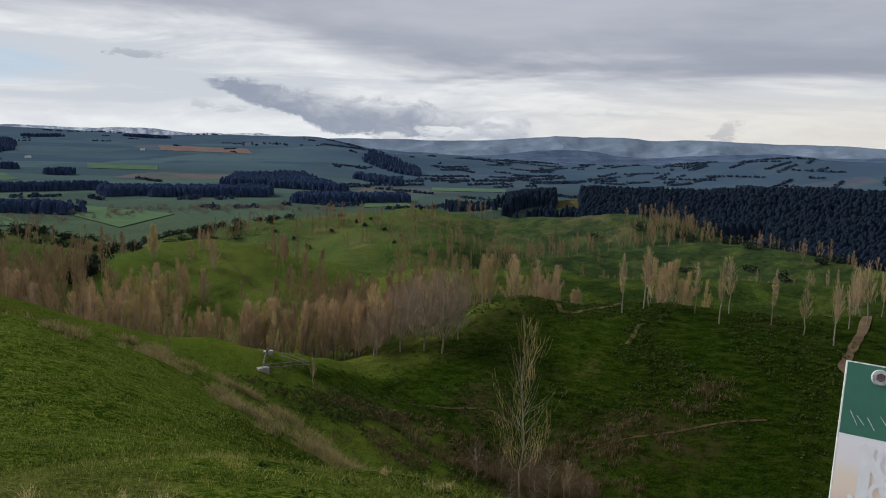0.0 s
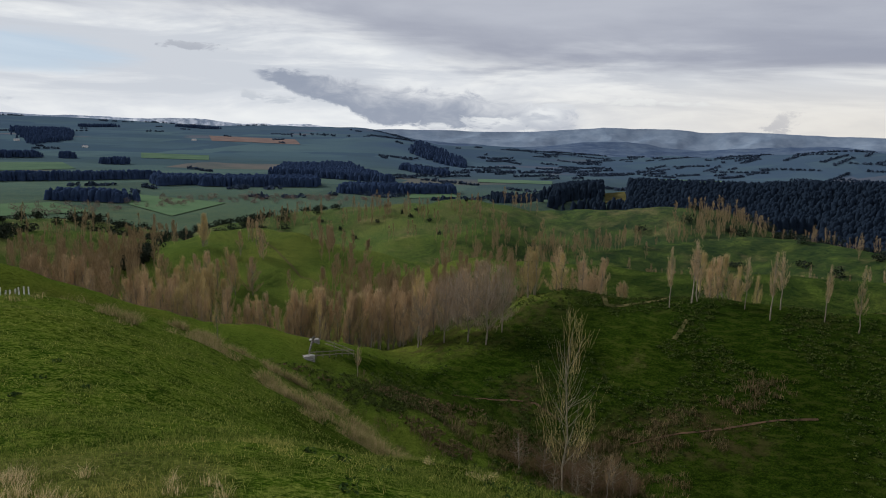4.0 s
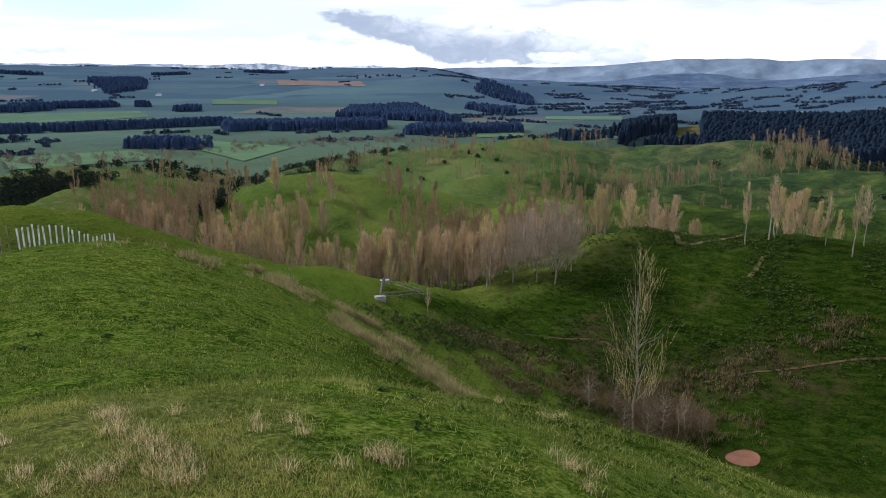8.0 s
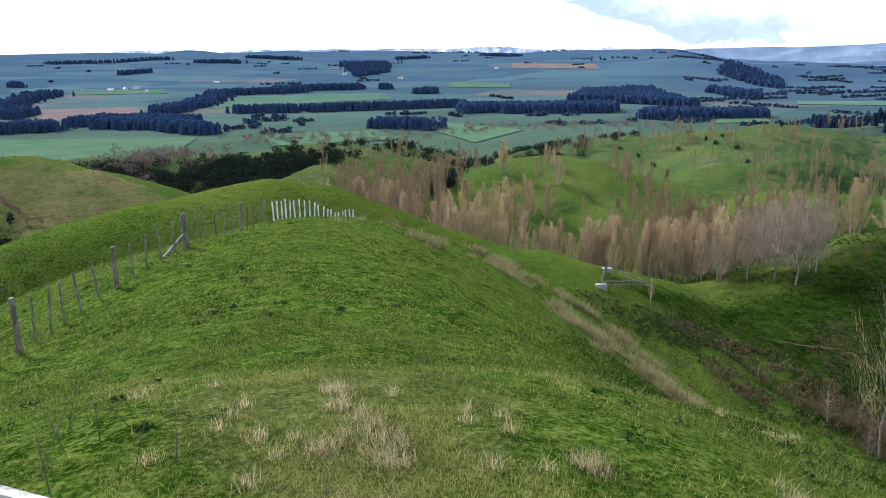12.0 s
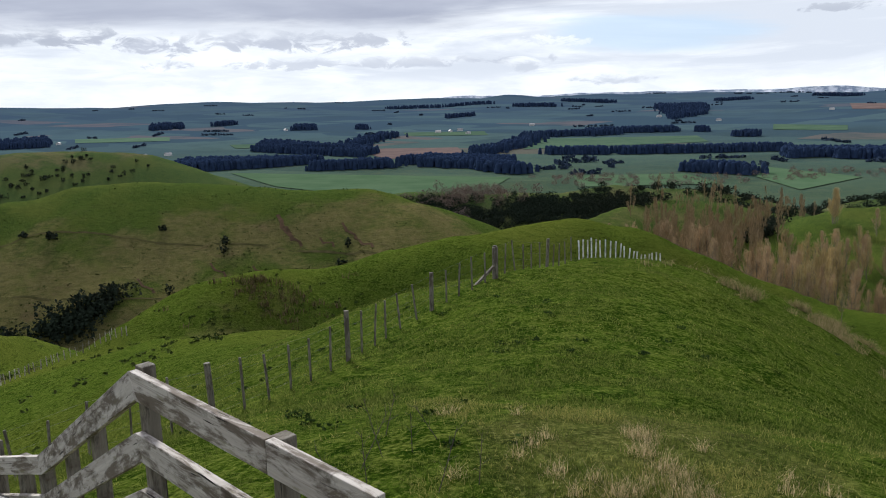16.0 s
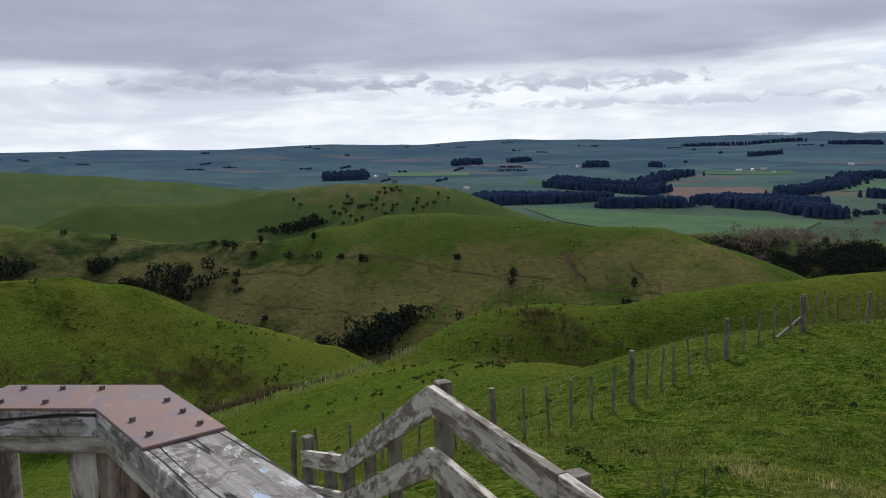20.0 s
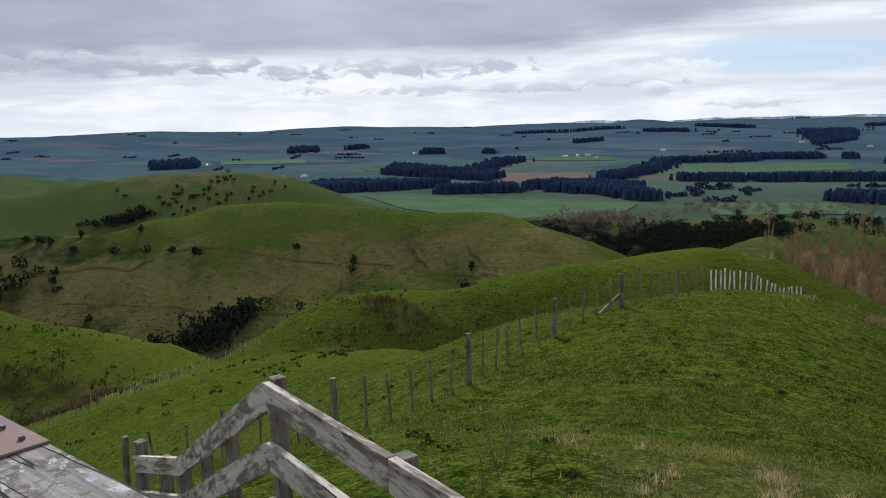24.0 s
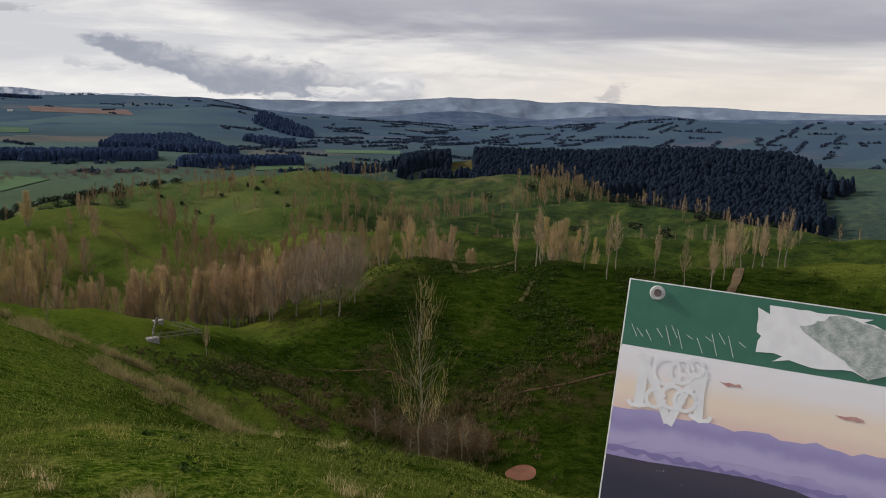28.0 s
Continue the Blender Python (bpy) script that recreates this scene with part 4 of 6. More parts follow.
def conifers(places, height, rng, sides=5, tiers=2, slim=1.0):
    """Pines: stacked ragged skirts with blunt heads; none on the felled patches."""
    bearing, away = np.degrees(np.arctan2(-places[:, 0], places[:, 1])), np.hypot(places[:, 0], places[:, 1])
    places = places[~((np.abs(bearing + 38.6) < 0.95) & (away > 770) & (away < 890))]
    n = len(places)
    h = height * rng.uniform(0.55, 1.15, n)
    chunks = []
    for k in range(tiers):
        rad = h * slim * (0.30, 0.24)[k]
        turn = rng.uniform(0, 6.28, n)
        rings = []
        for lo, f in (((0.06, 0.42)[k], 1.0), ((0.50, 0.86)[k], 0.74 * slim)):
            for s in range(sides):
                a = turn + 2 * math.pi * s / sides
                rr = rad * f * rng.uniform(0.7, 1.25, n)
                rings.append(np.stack([places[:, 0] + rr * np.cos(a), places[:, 1] + rr * np.sin(a), places[:, 2] + h * (lo + rng.uniform(-0.05, 0.05, n))], -1))
        tip = places + np.stack([rng.normal(0, 0.02, n) * h, rng.normal(0, 0.02, n) * h, h * (0.65, 0.98)[k]], -1)
        v = np.stack(rings + [tip], 1).reshape(-1, 3)
        o = (np.arange(n) * (2 * sides + 1))[:, None]
        f = []
        for s in range(sides):
            t = (s + 1) % sides
            f += [np.concatenate([o + s, o + t, o + sides + t], 1)[:, None], np.concatenate([o + s, o + sides + t, o + sides + s], 1)[:, None], np.concatenate([o + sides + s, o + sides + t, o + 2 * sides], 1)[:, None]]
        chunks.append((v, np.concatenate(f, 1).reshape(-1, 3)))
    return joined(chunks)


def leaf_clouds(places, radius, height, per, size, rng):
    """Bushes or bare crowns: small blades in an uneven dome."""
    n = len(places)
    rad = radius * rng.uniform(0.6, 1.3, n)
    tall = height * rng.uniform(0.6, 1.25, n)
    d = rng.normal(0, 1, (n, per, 3))
    d /= np.linalg.norm(d, axis=2, keepdims=True)
    d *= rng.uniform(0.45, 1.0, (n, per, 1)) ** 0.5
    lump = 1 + 0.35 * np.sin(3 * d[..., :1] + 5 * d[..., 1:2] + rng.uniform(0, 6, (n, 1, 1)))
    c = places[:, None] + d * lump * np.stack([rad, rad, tall * 0.5], -1)[:, None] + np.array([0, 0, 0.45]) * tall[:, None, None]
    c = c.reshape(-1, 3)
    m = len(c)
    u = rng.normal(0, 1, (m, 3))
    u /= np.linalg.norm(u, axis=1, keepdims=True)
    v = np.cross(u, rng.normal(0, 1, (m, 3)))
    v /= np.linalg.norm(v, axis=1, keepdims=True)
    s = size * rng.uniform(0.6, 1.4, (m, 1))
    verts = np.stack([c - u * s, c + v * s * 0.7, c + u * s, c - v * s * 0.7], 1).reshape(-1, 3)
    return verts, np.arange(m * 4).reshape(-1, 4)


def stuff(name, data, mat, label, category):
    return tagged(new(name, mesh_of(name, *data, mat)), label, category, kind="stuff")


PINES = np.random.default_rng(3)
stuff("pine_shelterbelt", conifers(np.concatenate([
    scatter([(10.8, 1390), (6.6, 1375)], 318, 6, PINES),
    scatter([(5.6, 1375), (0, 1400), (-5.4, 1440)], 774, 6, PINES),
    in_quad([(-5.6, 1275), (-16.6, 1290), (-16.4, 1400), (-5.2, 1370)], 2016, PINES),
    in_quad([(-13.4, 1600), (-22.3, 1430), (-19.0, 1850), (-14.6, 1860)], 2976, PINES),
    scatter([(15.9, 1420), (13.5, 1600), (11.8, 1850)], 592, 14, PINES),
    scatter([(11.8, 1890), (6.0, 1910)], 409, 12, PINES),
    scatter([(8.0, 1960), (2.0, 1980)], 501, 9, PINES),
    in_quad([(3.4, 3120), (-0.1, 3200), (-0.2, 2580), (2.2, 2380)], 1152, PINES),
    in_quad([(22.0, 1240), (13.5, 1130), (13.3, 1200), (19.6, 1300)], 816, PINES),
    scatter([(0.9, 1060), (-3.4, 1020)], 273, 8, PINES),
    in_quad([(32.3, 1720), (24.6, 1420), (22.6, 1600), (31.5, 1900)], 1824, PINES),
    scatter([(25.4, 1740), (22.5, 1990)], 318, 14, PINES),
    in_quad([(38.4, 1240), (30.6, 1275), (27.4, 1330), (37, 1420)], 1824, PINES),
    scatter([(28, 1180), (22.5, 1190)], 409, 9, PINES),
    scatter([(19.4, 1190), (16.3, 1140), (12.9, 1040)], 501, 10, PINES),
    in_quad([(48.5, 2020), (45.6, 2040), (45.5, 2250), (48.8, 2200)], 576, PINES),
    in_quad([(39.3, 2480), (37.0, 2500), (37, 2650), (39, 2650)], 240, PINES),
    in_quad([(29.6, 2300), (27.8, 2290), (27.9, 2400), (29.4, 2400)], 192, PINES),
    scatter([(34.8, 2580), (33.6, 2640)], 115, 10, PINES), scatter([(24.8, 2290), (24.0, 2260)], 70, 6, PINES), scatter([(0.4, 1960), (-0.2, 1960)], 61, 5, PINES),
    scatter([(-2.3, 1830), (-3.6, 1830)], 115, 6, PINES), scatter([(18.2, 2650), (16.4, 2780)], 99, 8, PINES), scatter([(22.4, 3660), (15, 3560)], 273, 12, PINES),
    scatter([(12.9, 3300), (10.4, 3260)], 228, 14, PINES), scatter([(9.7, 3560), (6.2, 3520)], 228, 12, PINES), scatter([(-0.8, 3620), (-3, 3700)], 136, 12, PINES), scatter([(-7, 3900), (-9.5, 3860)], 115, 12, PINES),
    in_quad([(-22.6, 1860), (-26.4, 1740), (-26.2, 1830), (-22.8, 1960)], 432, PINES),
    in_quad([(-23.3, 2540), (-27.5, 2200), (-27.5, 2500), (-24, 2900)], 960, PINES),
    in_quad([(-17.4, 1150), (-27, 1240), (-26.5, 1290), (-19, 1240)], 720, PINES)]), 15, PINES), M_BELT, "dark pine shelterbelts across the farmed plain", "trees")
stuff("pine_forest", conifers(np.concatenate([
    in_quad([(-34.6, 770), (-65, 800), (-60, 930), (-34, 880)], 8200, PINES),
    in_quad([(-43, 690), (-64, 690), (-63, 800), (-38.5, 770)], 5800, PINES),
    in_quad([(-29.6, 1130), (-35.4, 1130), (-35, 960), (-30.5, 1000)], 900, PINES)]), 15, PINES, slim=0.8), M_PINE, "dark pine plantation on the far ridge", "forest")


def hedgerows(count, az, r, size, gap, rng):
    """Short straight rows of trees, most of them across the view."""
    rows = []
    for _ in range(count):
        p = place(rng.uniform(*az), r[0] + (r[1] - r[0]) * rng.uniform() ** 0.8)
        t = 0.35 + (0 if rng.uniform() < 0.7 else math.pi / 2) + rng.normal(0, 0.08)
        n = int(rng.uniform(2, 16) * size)
        s = (np.arange(n) - n / 2) * gap
        rows.append(np.stack([p.x + s * math.cos(t) + rng.normal(0, 2, n), p.y + s * math.sin(t) + rng.normal(0, 2, n)], -1))
    xy = np.concatenate(rows)
    return np.stack([xy[:, 0], xy[:, 1], land(xy[:, 0], xy[:, 1])], -1)


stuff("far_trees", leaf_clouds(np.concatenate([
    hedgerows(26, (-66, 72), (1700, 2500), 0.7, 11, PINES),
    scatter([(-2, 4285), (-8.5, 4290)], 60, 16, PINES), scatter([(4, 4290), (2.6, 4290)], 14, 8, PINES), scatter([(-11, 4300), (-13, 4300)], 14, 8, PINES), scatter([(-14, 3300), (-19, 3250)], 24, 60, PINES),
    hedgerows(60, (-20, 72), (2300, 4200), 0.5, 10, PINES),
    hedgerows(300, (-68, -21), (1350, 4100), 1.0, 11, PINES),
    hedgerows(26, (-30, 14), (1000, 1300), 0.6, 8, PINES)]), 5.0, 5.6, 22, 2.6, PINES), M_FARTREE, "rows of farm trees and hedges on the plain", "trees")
BUSH = np.random.default_rng(5)
stuff("gully_scrub", leaf_clouds(np.concatenate([
    scatter([(20.2, 470), (18.5, 445), (16, 425), (12.3, 428), (10.3, 424), (8, 412), (5.5, 418)], 520, 9, BUSH),
    scatter([(3, 491), (-4, 454), (-12, 481), (-18, 506)], 300, 22, BUSH),
    scatter([(62.6, 258), (61.8, 254)], 15, 3.2, BUSH),
    scatter([(60.0, 256), (58.8, 250)], 15, 3.0, BUSH),
    scatter([(58.4, 176), (57.0, 178), (55.6, 182)], 14, 2.2, BUSH), scatter([(54.5, 186), (52.0, 190)], 12, 2.4, BUSH),
    scatter([(51.2, 206), (50.4, 199), (49.6, 196)], 15, 2.0, BUSH), scatter([(47.6, 196), (46.2, 198), (44.8, 199), (42.8, 204)], 34, 2.6, BUSH),
    scatter([(69.6, 282), (71.5, 284)], 14, 3.5, BUSH), scatter([(65.2, 274), (64.4, 276)], 5, 2, BUSH),
    scatter([(53.0, 505), (51.0, 502), (49.2, 507)], 34, 4, BUSH), scatter([(5.2, 300), (3.6, 290)], 10, 4, BUSH), scatter([(-3.3, 236), (-3.9, 252), (-4.4, 268)], 26, 3, BUSH), scatter([(-5, 300), (-4, 360), (-1, 430)], 60, 9, BUSH),
    scatter([(-45, 620), (-52, 417), (-60, 368), (-66, 545)], 300, 34, BUSH)]), 3.2, 3.8, 150, 0.42, BUSH), M_SCRUB, "dark evergreen scrub filling the gullies", "scrub")
stuff("hillside_bushes", leaf_clouds(np.concatenate([
    scatter([(48.8, 510), (46, 524), (43.5, 526), (40.4, 522)], 34, 9, BUSH), scatter([(51.4, 528), (46, 538), (42.8, 556)], 16, 8, BUSH), scatter([(64.6, 288), (53, 246), (59, 262)], 22, 10, BUSH),
    scatter([(26, 213), (45, 210), (60, 194)], 26, 28, BUSH),
    scatter([(-17, 441), (-22, 416), (-26, 404)], 12, 16, BUSH)]), 1.3, 2.2, 70, 0.38, BUSH), M_SCRUB, "small dark bushes dotted over the slopes", "bushes")
stuff("bare_willows", leaf_clouds(np.concatenate([
    scatter([(19.5, 470), (17, 454), (14, 489), (10, 640)], 90, 14, BUSH),
    scatter([(9, 960), (4, 900), (-10, 1050), (-20, 1080)], 150, 30, BUSH),
    scatter([(-54, 420), (-58, 380), (-66, 548)], 30, 20, BUSH)]), 4.4, 6.5, 260, 0.34, BUSH), M_BARE, "bare mauve willows along the stream", "trees")

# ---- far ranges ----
# the blue of these ranges is aerial haze, put into the base colour
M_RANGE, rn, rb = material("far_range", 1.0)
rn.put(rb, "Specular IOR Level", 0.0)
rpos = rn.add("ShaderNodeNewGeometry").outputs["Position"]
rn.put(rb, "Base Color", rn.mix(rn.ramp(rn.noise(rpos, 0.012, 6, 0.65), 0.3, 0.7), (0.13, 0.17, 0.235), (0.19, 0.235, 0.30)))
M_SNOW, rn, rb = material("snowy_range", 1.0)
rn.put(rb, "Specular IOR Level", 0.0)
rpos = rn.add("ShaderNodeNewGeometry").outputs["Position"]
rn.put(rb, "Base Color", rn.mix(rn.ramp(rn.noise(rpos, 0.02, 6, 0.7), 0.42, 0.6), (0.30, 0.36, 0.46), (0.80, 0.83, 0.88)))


def range_mesh(name, tops, wave, seed, mat, near, deep):
    """A far range: spurs and gullies rising from the plain to a crest of those heights, given as (bearing, elevation)."""
    lo, hi = tops[0][0], tops[-1][0]
    az = np.arange(lo, hi, 0.07)
    el = np.interp(az, [p[0] for p in tops], [p[1] for p in tops]) + wave * fbm(az, az * 0, 4.0, 5, seed)
    rows = 26
    f = np.linspace(0, 1, rows)[:, None]
    r = near - deep * (1 - f) + 0 * az
    a = np.radians(az)[None] + 0 * f
    x, y = -r * np.sin(a), r * np.cos(a)
    top = np.tan(np.radians(el)) * near
    spur = 1 - np.abs(fbm(x, y, 420, 4, seed + 3)) * 1.5
    rise = f ** 1.3 * (spur + (1 - spur) * f ** 3)
    z = -95 + (top + 95) * np.minimum(rise, 1.0)
    v = np.stack([x, y, z], -1)
    i = np.arange(v.shape[0] * v.shape[1]).reshape(v.shape[:2])
    g = np.stack([i[:-1, :-1], i[1:, :-1], i[1:, 1:], i[:-1, 1:]], -1).reshape(-1, 4)
    return smooth(mesh_of(name, v.reshape(-1, 3), g, mat))


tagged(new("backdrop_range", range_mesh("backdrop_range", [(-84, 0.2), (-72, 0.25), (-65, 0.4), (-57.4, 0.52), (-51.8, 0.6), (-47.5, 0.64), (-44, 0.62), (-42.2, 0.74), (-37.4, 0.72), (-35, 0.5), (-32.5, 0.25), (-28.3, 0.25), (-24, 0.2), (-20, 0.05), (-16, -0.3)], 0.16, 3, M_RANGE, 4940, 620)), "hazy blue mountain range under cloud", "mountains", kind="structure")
# foothills: the same painted haze, in a deeper blue
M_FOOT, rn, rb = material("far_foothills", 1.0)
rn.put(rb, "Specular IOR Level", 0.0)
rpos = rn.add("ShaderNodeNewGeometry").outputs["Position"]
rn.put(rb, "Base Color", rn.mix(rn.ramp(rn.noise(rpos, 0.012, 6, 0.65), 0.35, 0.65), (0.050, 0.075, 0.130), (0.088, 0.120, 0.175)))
tagged(new("backdrop_foothills", range_mesh("backdrop_foothills", [(-84, 0.0), (-66, -0.05), (-58, -0.2), (-52.6, -0.22), (-48, -0.34), (-44.5, -0.55), (-42, -0.5), (-39.2, -0.2), (-36, -0.4), (-33, -0.75), (-29, -0.85), (-25, -0.55), (-22, -0.3)], 0.22, 14, M_FOOT, 4280, 700)), "haze-blue wooded foothills before the range", "hills", kind="structure")
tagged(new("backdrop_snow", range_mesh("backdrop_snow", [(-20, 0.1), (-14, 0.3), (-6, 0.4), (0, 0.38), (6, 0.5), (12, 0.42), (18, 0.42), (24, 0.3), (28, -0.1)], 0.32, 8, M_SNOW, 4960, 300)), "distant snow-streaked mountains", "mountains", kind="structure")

# ---- the lookout's timber ----


def box_mesh(name, size, mat, bevel=0.006, origin=(0, 0, 0)):
    """A slab of that size with eased edges; origin: where its local zero lies, in halves of the size."""
    bm = bmesh.new()
    bmesh.ops.create_cube(bm, size=1.0)
    for v in bm.verts:
        v.co = Vector((v.co[k] * size[k] - origin[k] * size[k] / 2 for k in range(3)))
    if bevel:
        bmesh.ops.bevel(bm, geom=bm.edges[:], offset=bevel, segments=2, affect="EDGES", profile=0.6)
    me = bpy.data.meshes.new(name)
    bm.to_mesh(me)
    bm.free()
    me.materials.append(mat)
    return me


def along(p, q, up=Vector((0, 0, 1))):
    """A pose at p whose x axis runs to q."""
    x = (Vector(q) - Vector(p)).normalized()
    y = up.cross(x).normalized()
    m = Matrix((x, y, x.cross(y))).transposed().to_4x4()
    m.translation = p
    return m


def board(name, p, q, height, thick, mat, parent, label="", offset=0.0):
    """A board whose top edge runs from p to q; its origin in the middle of the top edge."""
    p, q = Vector(p), Vector(q)
    me = box_mesh(name, ((q - p).length, thick, height), mat, 0.005, (0, 0, 1))
    ob = part(name, me, parent, label)
    ob.matrix_basis = along((p + q) / 2, q) @ pose(0, offset, 0)
    return ob


def post(name, x, y, top, bottom, wide, mat, parent, label="", turn=0.0, lean=(0, 0)):
    me = box_mesh(name, (top - bottom, wide, wide), mat, 0.008, (1, 0, 0))
    ob = part(name, me, parent, label)
    ob.matrix_basis = pose(x, y, top) @ pose(0, 0, 0, lean[0], lean[1], 0) @ pose(0, 0, 0, 0, 0, turn) @ pose(0, 0, 0, 0, -90, 0)
    return ob


def stair_rail():
    ob = tagged(new("stair_railing"), "weathered grey three-rail timber railing stepping down the slope", "railing")
    # top edge of the upper rail: level by the landing, then down beside the steps, then level again
    line = [Vector(p) for p in ((-1.15, 2.478, -1.344), (-1.822, 2.800, -1.340), (-3.050, 3.386, -1.340), (-5.387, 4.781, -2.812), (-6.23, 4.982, -3.029))]
    for level, drop in enumerate((0.0, 0.37, 0.72)):
        for k, (p, q) in enumerate(zip(line, line[1:])):
            d = Vector((0, 0, -drop))
            gap = (q - p).normalized() * 0.004
            board("rail", p + d + gap, q + d - gap, 0.165, 0.048, M_RAIL, ob)
    back = Vector((0.43, 0.90, 0)) * 0.075
    for p, extra in ((line[1], -0.01), (line[2], 0.012)):
        post("post", p.x + back.x, p.y + back.y, p.z + extra, ground_z(p.x, p.y) - 0.2, 0.085, M_POST, ob, turn=-25)
    for f in (0.42, 0.72):
        p = line[2].lerp(line[3], f)
        post("post", p.x + 0.03, p.y + 0.08, p.z - 0.02, ground_z(p.x, p.y) - 0.2, 0.09, M_POST, ob, turn=-30)
    for f, extra in ((0.05, -0.03), (0.45, -0.03), (1.0, 0.12)):
        p = line[3].lerp(line[4], f)
        post("post", p.x, p.y + 0.08, p.z + extra, ground_z(p.x, p.y) - 0.2, 0.10, M_POST, ob, turn=-10)


stair_rail()


def slab(name, corners, top, thick, mat, parent, label="", bevel=0.004):
    """A flat piece with that outline (plan corners, anticlockwise), its top at that height."""
    bm = bmesh.new()
    vs = [bm.verts.new((x, y, top)) for x, y in corners]
    face = bm.faces.new(vs)
    out = bmesh.ops.extrude_face_region(bm, geom=[face])
    for v in out["geom"]:
        if isinstance(v, bmesh.types.BMVert):
            v.co.z -= thick
    bmesh.ops.recalc_face_normals(bm, faces=bm.faces[:])
    bmesh.ops.bevel(bm, geom=bm.edges[:], offset=bevel, segments=1, affect="EDGES")
    me = bpy.data.meshes.new(name)
    bm.to_mesh(me)
    bm.free()
    me.materials.append(mat)
    return part(name, me, parent, label)


def rust_material():
    m, n, b = material("rusted_plate", 0.7)
    pos = n.add("ShaderNodeTexCoord").outputs["Object"]
    big, fine = n.noise(pos, 7.0, 7, 0.62, 0.5), n.noise(pos, 45.0, 6, 0.7)
    c = n.mix(n.ramp(big, 0.48, 0.62), (0.165, 0.122, 0.128), (0.20, 0.125, 0.102))
    c = n.mix(n.math("MULTIPLY", n.ramp(n.noise(pos, 8.0, 8, 0.75, 0.6), 0.56, 0.70), 0.6), c, (0.42, 0.32, 0.25))
    c = n.mix(n.math("MULTIPLY", n.ramp(fine, 0.58, 0.7), 0.5), c, (0.32, 0.14, 0.06))
    n.put(b, "Base Color", c)
    n.put(b, "Metallic", 0.15)
    bump(n, b, n.math("ADD", big, fine), 0.4, 0.002)
    return m


M_RUST = rust_material()
M_BOLT = plain_material("rusty_bolt", (0.07, 0.055, 0.055), (0.16, 0.12, 0.11), 40.0, 0.6, 0.3, 0.4)
M_BROWN = wood_material("stained_baluster", (0.26, 0.19, 0.15), (0.17, 0.12, 0.095), (0.07, 0.045, 0.035), (0.36, 0.33, 0.30))


def hexagon(name, wide, tall, mat):
    bm = bmesh.new()
    bmesh.ops.create_cone(bm, cap_ends=True, segments=6, radius1=wide, radius2=wide * 0.92, depth=tall)
    me = bpy.data.meshes.new(name)
    bm.to_mesh(me)
    bm.free()
    me.materials.append(mat)
    return me


def cap_material(name, turn):
    """Weathered timber with long splits and the last of its pale paint; its grain runs along that bearing."""
    m, n, b = material(name, 0.85)
    pos = n.add("ShaderNodeTexCoord").outputs["Object"]
    flat = n.add("ShaderNodeMapping", pos)
    n.put(flat, "Rotation", (0, 0, -turn))
    grain_at = n.add("ShaderNodeMapping", flat)
    n.put(grain_at, "Scale", (3.0, 60.0, 60.0))
    grain = n.noise(grain_at, 1.0, 8, 0.7, 0.5)
    c = n.mix(n.ramp(grain, 0.3, 0.7), (0.17, 0.155, 0.14), (0.34, 0.315, 0.29))
    blotch = n.noise(flat, 14.0, 7, 0.7, 0.6)
    paint_at = n.add("ShaderNodeMapping", flat)
    n.put(paint_at, "Scale", (7.0, 16.0, 16.0))
    paint = n.noise(paint_at, 1.0, 8, 0.72, 0.8)
    c = n.mix(n.math("MULTIPLY", n.ramp(blotch, 0.47, 0.57), 0.85), c, (0.095, 0.080, 0.068))
    c = n.mix(n.math("MULTIPLY", n.ramp(paint, 0.54, 0.59), 0.85), c, (0.50, 0.50, 0.50))
    c = n.mix(n.math("MULTIPLY", n.ramp(n.noise(paint_at, 0.6, 6, 0.7), 0.60, 0.66), 0.8), c, (0.40, 0.48, 0.62))
    c = n.mix(n.math("MULTIPLY", n.ramp(n.noise(flat, 60.0, 4, 0.6), 0.64, 0.70), 0.8), c, (0.05, 0.045, 0.04))
    split_at = n.add("ShaderNodeMapping", flat)
    n.put(split_at, "Scale", (0.9, 13.0, 5.0))
    split = n.ramp(n.math("ABSOLUTE", n.math("SUBTRACT", n.noise(split_at, 1.0, 3, 0.45), 0.5)), 0.020, 0.005)
    c = n.mix(split, c, (0.02, 0.017, 0.015))
    n.put(b, "Base Color", c)
    bump(n, b, n.math("SUBTRACT", n.math("ADD", grain, n.math("MULTIPLY", paint, 0.6)), n.math("MULTIPLY", split, 3.0)), 0.7, 0.004)
    return m


